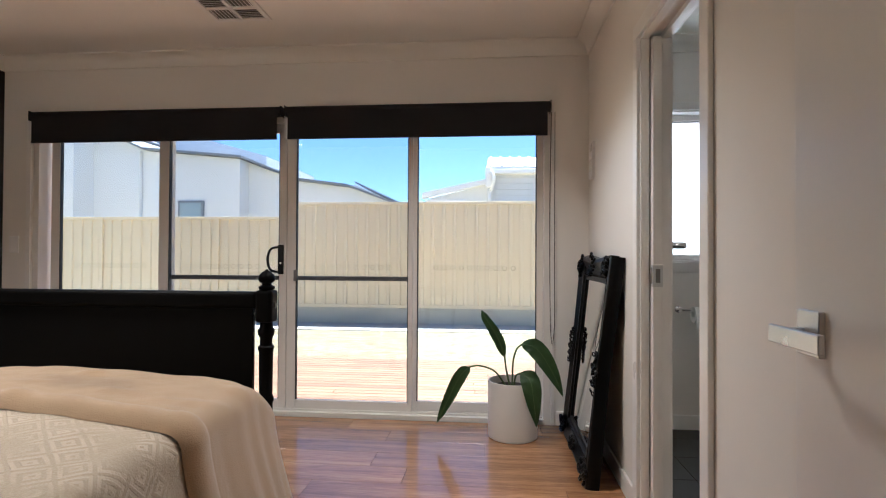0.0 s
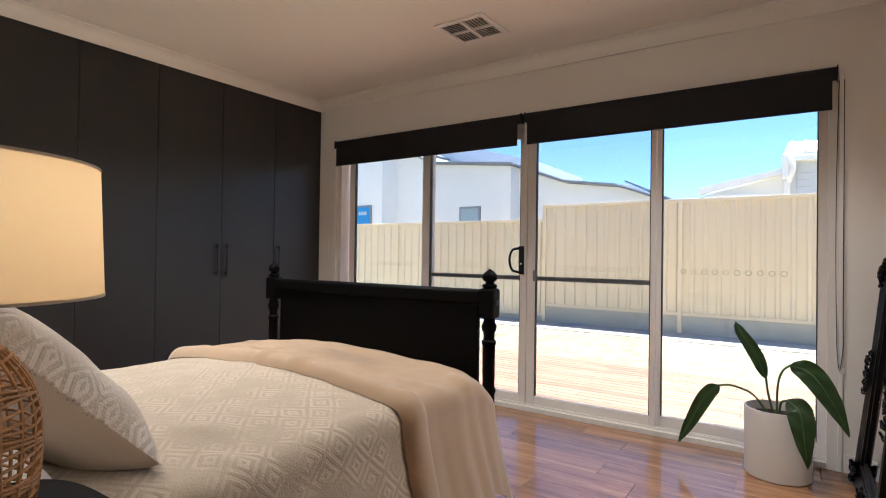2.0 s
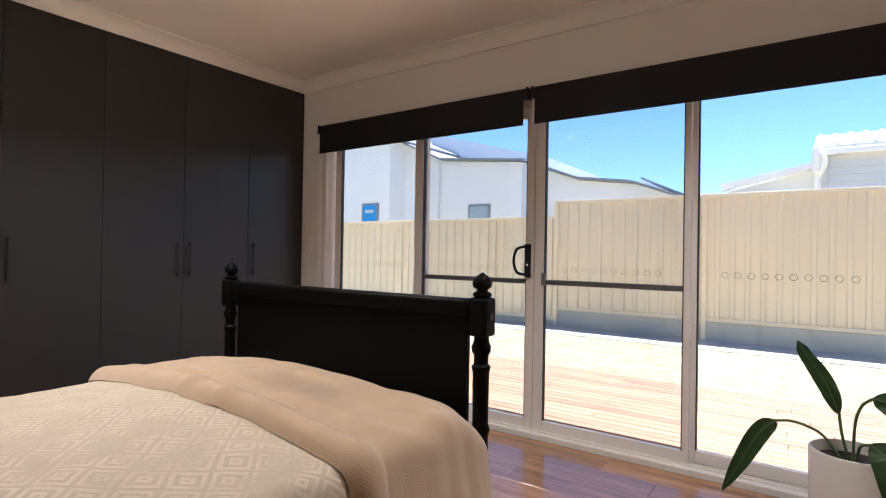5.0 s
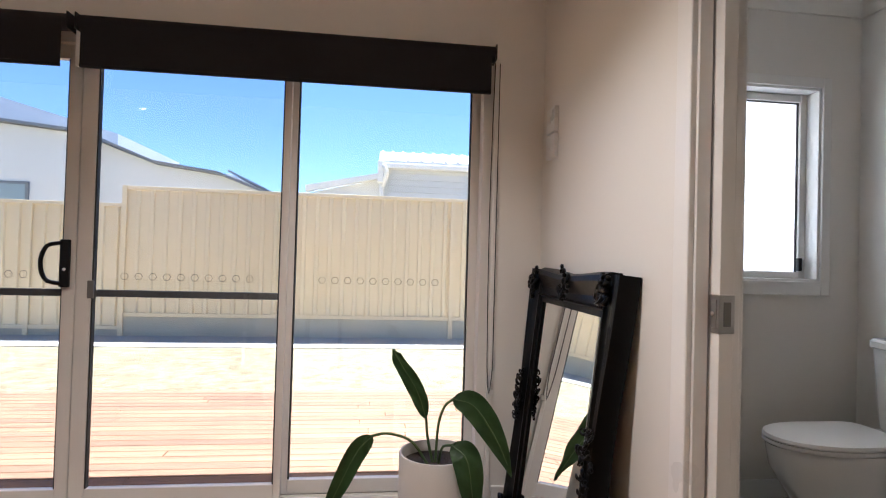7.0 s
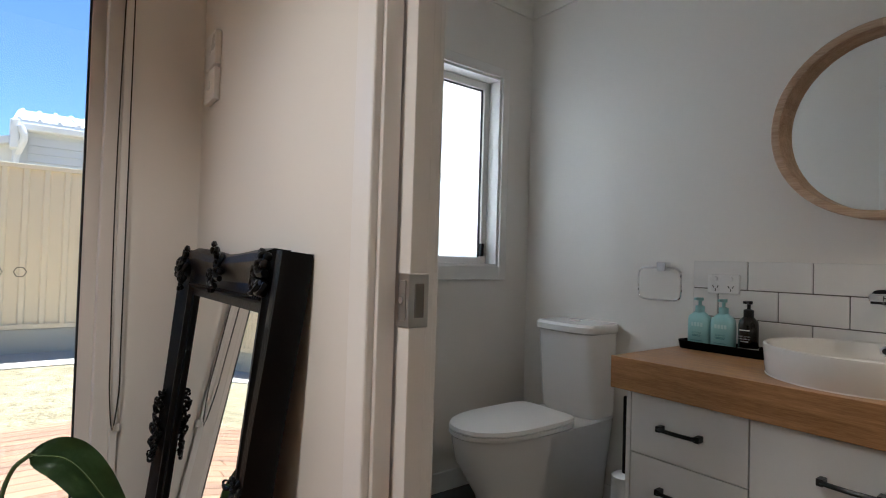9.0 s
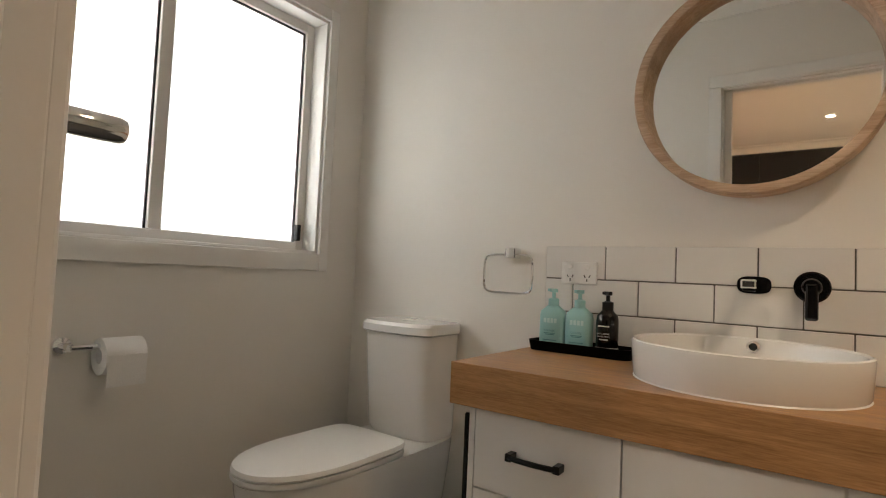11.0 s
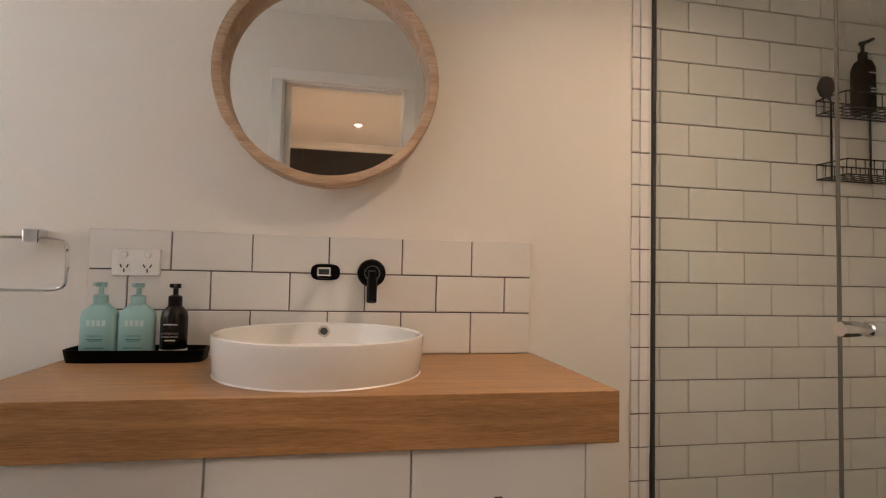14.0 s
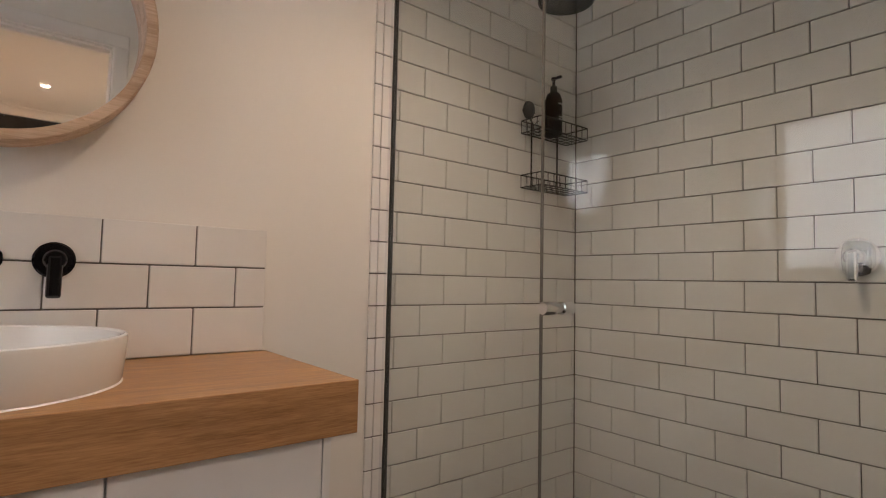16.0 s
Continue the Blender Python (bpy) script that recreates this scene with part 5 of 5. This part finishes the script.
def bottle(y, mat, label, pump_mat, square, h=0.131):
    z = 0.7745
    b = thing("pump_bottle", (tx, y, z), label, "soap bottle", "bottles on the tray")
    bm = bmesh.new()
    rows = []
    for r, q in ((0.85, 0.0), (1.0, 0.006), (1.0, h * 0.74), (0.92, h * 0.86), (0.55, h * 0.96), (0.42, h)):
        ring = []
        for k in range(36):
            t = k * 2 * math.pi / 36
            e = 0.6 if square else 1.0
            ring.append(bm.verts.new((tx + (0.024 if square else 0.032) * r * math.copysign(abs(math.cos(t)) ** e, math.cos(t)), y + (0.041 if square else 0.032) * r * math.copysign(abs(math.sin(t)) ** e, math.sin(t)), z + q)))
        rows.append(ring)
    for a, c in zip(rows, rows[1:]):
        for k in range(36):
            bm.faces.new((a[k], a[(k + 1) % 36], c[(k + 1) % 36], c[k]))
    bm.faces.new(rows[0])
    bm.faces.new(rows[-1])
    bmesh.ops.recalc_face_normals(bm, faces=bm.faces[:])
    part("body", bm, mat, b, smooth=True)
    p = part("pump", lathe([(0.0165, z + h - 0.004), (0.0165, z + h + 0.020), (0.012, z + h + 0.022), (0.006, z + h + 0.024), (0.006, z + h + 0.04), (0.012, z + h + 0.041), (0.012, z + h + 0.052)], 18, pose(tx, y, 0)), pump_mat, b, smooth=True)
    part("nozzle", box(tx - 0.038, tx, y - 0.005, y + 0.005, z + h + 0.043, z + h + 0.052, 0.002), pump_mat, p)
    fx = tx - (0.0246 if square else 0.0326)
    return b, fx, z


def word(parent, text, size, x, y, z, mat):
    """Raised lettering that faces the doorway."""
    cu = bpy.data.curves.new("lettering", "FONT")
    cu.body, cu.size, cu.align_x, cu.align_y = text, size, "CENTER", "CENTER"
    tmp = bpy.data.objects.new("lettering", cu)
    me = bpy.data.meshes.new_from_object(tmp)
    bpy.data.objects.remove(tmp)
    me.transform(pose(x, y, z, 90, 0, -90))
    me.materials.append(M[mat])
    ob = new("lettering", me)
    ob.parent = parent
    ob.matrix_parent_inverse = parent.matrix_basis.inverted()
    return ob


for y in (3.406, 3.320):
    b, fx, z = bottle(y, "teal", "pale teal pump bottle with printed label", "teal", True)
    for k, (w, dz) in enumerate(((0.044, 0.084),)):
        for c in range(4):
            part("label_mark", box(fx - 0.0004, fx, y - w / 2 + c * 0.0115, y - w / 2 + c * 0.0115 + 0.008, z + dz - 0.007, z + dz + 0.007), "teal_pale", b)
    word(b, "CLEANSE", 0.0085, fx - 0.0006, y, z + 0.053, "teal_dark")
    for w, dz in ((0.036, 0.045), (0.03, 0.041), (0.044, 0.024), (0.044, 0.016)):
        part("label_line", box(fx - 0.0004, fx, y - w / 2, y + w / 2, z + dz - 0.0011, z + dz + 0.0011), "teal_dark", b)
b, fx, z = bottle(3.234, "amber", "dark brown pump bottle with a pale label", "black_metal", False)
for w, dz in ((0.032, 0.082), (0.024, 0.043)):
    part("label_line", box(fx - 0.0008, fx + 0.003, y * 0 + 3.234 - w / 2, 3.234 + w / 2, z + dz - 0.0016, z + dz + 0.0016), "print", b)
word(b, "EXFOLIATING", 0.0062, fx - 0.0012, 3.234, z + 0.060, "print")
word(b, "HAND WASH", 0.0062, fx - 0.0012, 3.234, z + 0.052, "print")
part("label_band", lathe([(0.0324, z + 0.008), (0.0324, z + 0.02)], 36, pose(tx, 3.234, 0)), "pot", b)

# round mirror
RY, RZ, RR = 2.872, 1.538, 0.306
rm = thing("round_mirror", (XV, RY, RZ), "round mirror in a deep pale whitewashed wood frame", "mirror")
AX = pose(XV, RY, RZ, 0, -90, 0)
SEG = 10
for k in range(SEG):
    bm = bmesh.new()
    rings = []
    for j in range(10):
        t = (k + j / 9) * 2 * math.pi / SEG
        rings.append([bm.verts.new(AX @ Vector((r * math.cos(t), r * math.sin(t), h))) for r, h in ((RR, 0.001), (RR, 0.070), (RR - 0.004, 0.075), (RR - 0.022, 0.075), (RR - 0.026, 0.072), (RR - 0.0280, 0.001))])
    for a, b in zip(rings, rings[1:]):
        for i in range(6):
            bm.faces.new((a[i], a[(i + 1) % 6], b[(i + 1) % 6], b[i]))
    bm.faces.new(rings[0])
    bm.faces.new(rings[-1])
    bmesh.ops.recalc_face_normals(bm, faces=bm.faces[:])
    part("frame_segment", bm, "pale_wood", rm, smooth=True)
part("mirror_glass", lathe([(RR - 0.0285, 0.012), (RR - 0.0285, 0.016)], 72, pose(XV, RY, RZ, 0, -91.2, 0)), "mirror", rm, "clear round mirror glass")

# ---- toilet ----
TY = 3.952
wc = thing("toilet", (2.4, TY, 0), "white ceramic close-coupled toilet with closed lid", "toilet")


def slab(sections, seg=48, e=0.55):
    """Stacked rounded outlines: (x front, x back, half width, z)."""
    bm = bmesh.new()
    rows = []
    for xf, xb, hw, z in sections:
        cx, hx = (xf + xb) / 2, (xb - xf) / 2
        row = []
        for k in range(seg):
            t = k * 2 * math.pi / seg
            c, s = math.cos(t), math.sin(t)
            ee = 0.28 if c > 0 else e
            row.append(bm.verts.new((cx + hx * math.copysign(abs(c) ** ee, c), TY + hw * math.copysign(abs(s) ** (0.28 if c > 0 else 0.92), s), z)))
        rows.append(row)
    for a, b in zip(rows, rows[1:]):
        for k in range(seg):
            bm.faces.new((a[k], a[(k + 1) % seg], b[(k + 1) % seg], b[k]))
    bm.faces.new(rows[0])
    bm.faces.new(rows[-1])
    bmesh.ops.recalc_face_normals(bm, faces=bm.faces[:])
    return bm


part("pan", slab([(2.16, 2.775, 0.11, 0.0), (2.15, 2.775, 0.115, 0.02), (2.10, 2.775, 0.128, 0.16), (2.0, 2.775, 0.155, 0.31), (1.985, 2.775, 0.165, 0.385), (1.983, 2.775, 0.166, 0.405)], e=0.95), "ceramic", wc, smooth=True)
part("seat", slab([(1.985, 2.50, 0.162, 0.407), (1.98, 2.50, 0.165, 0.412), (1.98, 2.50, 0.165, 0.424)], e=0.95), "plastic", wc, smooth=True)
part("lid", slab([(1.982, 2.50, 0.163, 0.427), (1.98, 2.50, 0.166, 0.432), (1.984, 2.50, 0.162, 0.444), (2.0, 2.48, 0.13, 0.449)], e=0.95), "plastic", wc, smooth=True)
ci = part("cistern", slab([(2.60, 2.78, 0.138, 0.406), (2.585, 2.78, 0.145, 0.43), (2.555, 2.78, 0.154, 0.77)], e=0.3), "ceramic", wc, smooth=True)
part("cistern_lid", slab([(2.548, 2.783, 0.158, 0.772), (2.543, 2.783, 0.162, 0.776), (2.543, 2.783, 0.162, 0.80), (2.553, 2.783, 0.155, 0.811)], e=0.3), "ceramic", ci, smooth=True)
part("flush_button", lathe([(0.027, 0), (0.027, 0.004), (0.02, 0.006)], 24, pose(2.66, TY, 0.811)), "chrome", ci, smooth=True)
tb = thing("toilet_brush", (2.42, 3.545, 0), "slim black toilet brush beside the vanity", "toilet brush")
part("holder", lathe([(0.04, 0), (0.045, 0.01), (0.045, 0.30), (0.03, 0.31)], 20, pose(2.45, 3.55, 0)), "plastic", tb, smooth=True)
part("handle", lathe([(0.008, 0.30), (0.008, 0.585), (0.005, 0.59)], 12, pose(2.45, 3.55, 0)), "black_metal", tb, smooth=True)
pr = thing("toilet_roll_holder", (1.72, YB, 0.745), "chrome toilet roll holder with white paper", "toilet roll holder")
part("mount", lathe([(0.022, 0), (0.022, 0.012), (0.01, 0.014), (0.01, 0.07)], 18, pose(1.70, YB, 0.75, 90, 0, 0)), "chrome", pr, smooth=True)
part("arm", tube([(1.70, YB - 0.07, 0.75), (1.88, YB - 0.07, 0.75)], 0.008), "chrome", pr, smooth=True)
part("paper_roll", lathe([(0.05, 0), (0.05, 0.105), (0.02, 0.105), (0.02, 0)], 32, pose(1.768, YB - 0.07, 0.722, 0, 90, 0), closed=True), "paper", pr, "white toilet paper roll", smooth=True)
part("loose_sheet", box(1.77, 1.871, YB - 0.122, YB - 0.1205, 0.645, 0.73), "paper", pr)
hk = thing("towel_hook", (XB, 3.345, 1.128), "polished chrome towel rail end on the wall", "towel hook")
part("bar", lathe([(0.012, 0.01), (0.015, 0.014), (0.015, 0.122), (0.013, 0.128), (0.009, 0.13)], 24, pose(XB, 3.345, 1.128, 0, 90, 0)), "chrome", hk, smooth=True)
part("mount", lathe([(0.024, 0.0), (0.024, 0.008), (0.016, 0.012)], 24, pose(XB, 3.345, 1.128, 0, 90, 0)), "chrome", hk, smooth=True)

# ---- shower ----
SY = 1.865
sh = thing("shower_screen", (2.1, SY, 0), "frameless clear glass shower screen with chrome channel", "shower screen")
g = part("fixed_panel", box(2.125, 2.768, SY - 0.005, SY + 0.005, 0.005, 2.05, 0.001), "shower_glass", sh)
g2 = part("glass_door", box(1.285, 2.118, SY - 0.005, SY + 0.005, 0.012, 2.05, 0.001), "shower_glass", sh)
g.visible_shadow = g2.visible_shadow = False
part("door_seal", box(2.1200, 2.1230, SY - 0.004, SY + 0.004, 0.012, 2.05), "alu_dark", sh)
part("channel_seal", box(2.7545, 2.758, SY - 0.006, SY + 0.006, 0.005, 2.05), "rubber", sh)
part("wall_channel", box(2.758, 2.775, SY - 0.011, SY + 0.011, 0.0, 2.06, 0.002), "chrome", sh, "polished chrome wall channel")
part("knob", lathe([(0.013, -0.05), (0.015, -0.046), (0.015, -0.012), (0.011, -0.010), (0.011, 0.010), (0.015, 0.012), (0.015, 0.046), (0.013, 0.05)], 20, pose(2.075, SY, 0.912, 90, 0, 0)), "chrome", sh, "polished chrome door knob", smooth=True)
part("floor_channel", box(1.285, 2.768, SY - 0.012, SY + 0.012, -0.004, 0.008), "chrome", sh)

cad = thing("shower_caddy", (2.74, 1.1, 1.4), "two-tier black wire shower caddy on the tiled wall", "shower caddy")
WXc = XV - 0.0105


def basket(z, y0, y1, x0, x1, h):
    bm = bmesh.new()
    for zz in (z, z + h):
        tube([(x0, y0, zz), (x1, y0, zz), (x1, y1, zz), (x0, y1, zz)], 0.0026, 6, bm, closed=True)
    b = part("basket_rim", bm, "black_metal", cad)
    for k in range(9):
        y = y0 + (y1 - y0) * k / 8
        part("wire", tube([(x0, y, z + h), (x0, y, z), (x1, y, z), (x1, y, z + h)], 0.0018, 5), "black_metal", b)
    for k in range(5):
        x = x0 + (x1 - x0) * k / 4
        part("wire", tube([(x, y0, z + h), (x, y0, z), (x, y1, z), (x, y1, z + h)], 0.0018, 5), "black_metal", b)
    return b


CY0, CY1, CXa, CXb = 0.97, 1.25, WXc - 0.115, WXc - 0.005
basket(1.565, CY0, CY1, CXa, CXb, 0.05)
basket(1.345, CY0, CY1, CXa, CXb, 0.05)
for y in (1.03, 1.19):
    part("upright", tube([(CXb, y, 1.345), (CXb, y, 1.615)], 0.0035, 6), "black_metal", cad)
bt = thing("pump_bottle", (2.715, 1.12, 1.567), "tall black body wash pump bottle in the caddy", "soap bottle")
part("body", lathe([(0.032, 1.568), (0.035, 1.574), (0.035, 1.715), (0.026, 1.74), (0.013, 1.748)], 28, pose(2.715, 1.12, 0)), "black", bt, smooth=True)
part("pump", lathe([(0.014, 1.748), (0.014, 1.772), (0.006, 1.774), (0.006, 1.80), (0.011, 1.801), (0.011, 1.81)], 16, pose(2.715, 1.12, 0)), "black_metal", bt, smooth=True)
part("nozzle", box(2.675, 2.715, 1.114, 1.126, 1.80, 1.81, 0.003), "black_metal", bt)
for w, dz in ((0.024, 0.125), (0.018, 0.072), (0.018, 0.062)):
    part("label_line", box(2.6785, 2.683, 1.12 - w / 2, 1.12 + w / 2, 1.568 + dz - 0.002, 1.568 + dz + 0.002), "print", bt)
sg = thing("shower_scrubber", (2.70, 1.265, 1.62), "dark round bath scrubber hooked on the caddy", "scrubber")
bm = bmesh.new()
bmesh.ops.create_icosphere(bm, subdivisions=3, radius=0.032, matrix=Matrix.Translation((2.72, 1.262, 1.645)) @ Matrix.Diagonal((0.6, 0.9, 1.15, 1)))
for v in bm.verts:
    v.co += 0.003 * Vector((noise.noise(v.co * 60), noise.noise(v.co * 60 + Vector((5, 0, 0))), 0))
part("head", bm, "rubber", sg, smooth=True)
part("cord", tube([(2.72, 1.262, 1.62), (2.71, 1.245, 1.585), (2.69, 1.24, 1.60)], 0.003, 6), "rubber", sg)
rs = thing("shower_rose", (2.50, 1.30, 2.0), "round dark metal rain shower head on an arm", "shower head")
part("head", lathe([(0.10, 1.985), (0.102, 1.99), (0.10, 1.996), (0.02, 2.005), (0.015, 2.03)], 40, pose(2.51, 1.30, 0)), "dark_chrome", rs, smooth=True)
part("arm", tube(curve([(2.51, 1.30, 2.03), (2.52, 1.30, 2.07), (2.60, 1.30, 2.09), (2.775, 1.30, 2.09)], 5), 0.011), "chrome", rs, smooth=True)
sm = thing("shower_mixer", (1.77, 0.9, 1.05), "chrome round shower mixer on the tiled wall", "tap")
part("plate", lathe([(0.055, 0), (0.055, 0.006), (0.05, 0.01)], 36, pose(1.77, 0.899, 1.06, -90, 0, 0)), "chrome", sm, smooth=True)
part("body", lathe([(0.024, 0.008), (0.024, 0.05), (0.018, 0.056)], 24, pose(1.77, 0.899, 1.06, -90, 0, 0)), "chrome", sm, smooth=True)
part("lever", box(1.757, 1.783, 0.945, 0.965, 0.99, 1.075, 0.006), "chrome", sm)

# ---- pieces: tiles, planks, boards ----
TW, GR = 0.2, 0.0035


def tile_mesh(name, w, h, axis):
    t = 0.008
    if axis == "x":     # faces -x
        bm = box(-t, 0, 0, w, 0, h, 0.0016, 1)
    else:               # faces +y
        bm = box(0, w, 0, t, 0, h, 0.0016, 1)
    return mesh_of(name, bm, "tile")


cache = {}


def tiled(parent, axis, a0, a1, z0, z1, fixed, start, mirror_rows=0, TH=0.1, shift=0.10175):
    """Courses of half-bond tiles between a0 and a1; start is where a full tile of the first course begins."""
    r, z = 0, z0
    while z < z1 - 0.01:
        h = min(TH, z1 - z) - 0
        s = start + (0 if r % 2 == mirror_rows else shift)
        k = math.floor((a0 - s) / (TW + GR))
        while True:
            p, q = s + k * (TW + GR), s + k * (TW + GR) + TW
            k += 1
            if p >= a1 - 0.004:
                break
            p, q = max(p, a0), min(q, a1)
            if q - p < 0.008:
                continue
            key = (round(q - p, 4), round(h, 4), axis)
            if key not in cache:
                cache[key] = tile_mesh("tile", q - p, h, axis)
            piece(cache[key], "tile", (fixed, p, z) if axis == "x" else (p, fixed, z), parent)
        z += TH + GR
        r += 1


part("grout_bed", box(XV - 0.003, XV - 0.0005, 2.262, 3.471, 0.766, 1.0945), "grout", vwall)
for row, (za, zb, joint) in enumerate(((0.767, 0.8835, 2.4445), (0.887, 0.9895, 2.3425), (0.993, 1.0965, 2.4445))):
    cuts = [2.26] + [joint + 0.2066 * k for k in range(7) if joint + 0.2066 * k < 3.45] + [3.473]
    for p, q in zip(cuts, cuts[1:]):
        key = (round(q - p, 4), round(zb - za, 4), "splash")
        if key not in cache:
            cache[key] = tile_mesh("tile", q - p - GR, zb - za, "x")
        piece(cache[key], "tile", (XV - 0.0025, p + GR / 2, za), vwall)
part("grout_bed", box(XV - 0.003, XV - 0.0005, 0.888, 1.926, -0.008, ZC), "grout", vwall)
Z0, TCH = 0.0657, 0.099
tiled(vwall, "x", 0.9, 1.900, Z0, ZC - 0.01, XV - 0.0025, 1.7318, 1, TCH)
tiled(swall, "y", XB + 0.001, XV - 0.012, Z0, ZC - 0.01, 0.8885, 1.981, 1, TCH)
tiled(vwall, "x", 0.9, 1.900, 0.0, Z0 - GR, XV - 0.0025, 1.7318, 0, TCH)
tiled(swall, "y", XB + 0.001, XV - 0.012, 0.0, Z0 - GR, 0.8885, 1.981, 0, TCH)
edge_tile = mesh_of("edge_tile", box(-0.0095, 0, 0, 0.026, 0, TCH, 0.003, 2), "tile")
z = Z0
while z < ZC - 0.11:
    piece(edge_tile, "edge_tile", (XV - 0.0025, 1.903, z), vwall)
    z += TCH + GR

fl_mesh = {}
rg = random.Random(3)
PW, PL = 0.19, 1.2
j = 0
y = 0.935
while y < YB - 0.02:
    w = min(PW, YB - 0.012 - y)
    x = XW + 0.001 - rg.random() * PL
    while x < XR - 0.002:
        a, b = max(x, XW + 0.001), min(x + PL, XR - 0.001)
        if b - a > 0.02:
            key = (round(b - a, 3), round(w, 3))
            if key not in fl_mesh:
                fl_mesh[key] = mesh_of("plank", box(0, b - a - 0.0012, 0, w - 0.0012, -0.0105, 0.0, 0.0008, 1), "floor")
            piece(fl_mesh[key], "plank", (a, y, 0), floor)
        x += PL
    y += w
piece(mesh_of("plank", box(0, 0.9, 0, 1.5, -0.0105, 0, 0.0008, 1), "floor"), "plank", (0.215, -0.58, 0), floor)
piece(mesh_of("plank", box(0, 0.058, 0, PY1 - PY0, -0.0105, 0, 0.0008, 1), "floor"), "threshold", (XR, PY0, 0.0005), floor)
bt_mesh = mesh_of("floor_tile", box(0, 0.297, 0, 0.297, -0.0075, 0, 0.001, 1), "dark_tile")
for i in range(5):
    for k in range(12):
        piece(bt_mesh, "floor_tile", (1.225 + 0.3 * i, 0.89 + 0.3 * k, 0), bath_floor)

dk = {}
y = YB + 0.215
while y < 6.58:
    x = -5.5 - rg.random() * 1.5
    while x < 3.5:
        ln = 2.4
        a, b = max(x, -5.5), min(x + ln, 3.5)
        if b - a > 0.1:
            key = round(b - a, 2)
            if key not in dk:
                dk[key] = mesh_of("deck_board", box(0, b - a - 0.003, 0, 0.086, -0.02, 0, 0.003, 1), "deck")
            piece(dk[key], "deck_board", (a, y, -0.035), deck)
        x += ln
    y += 0.0915
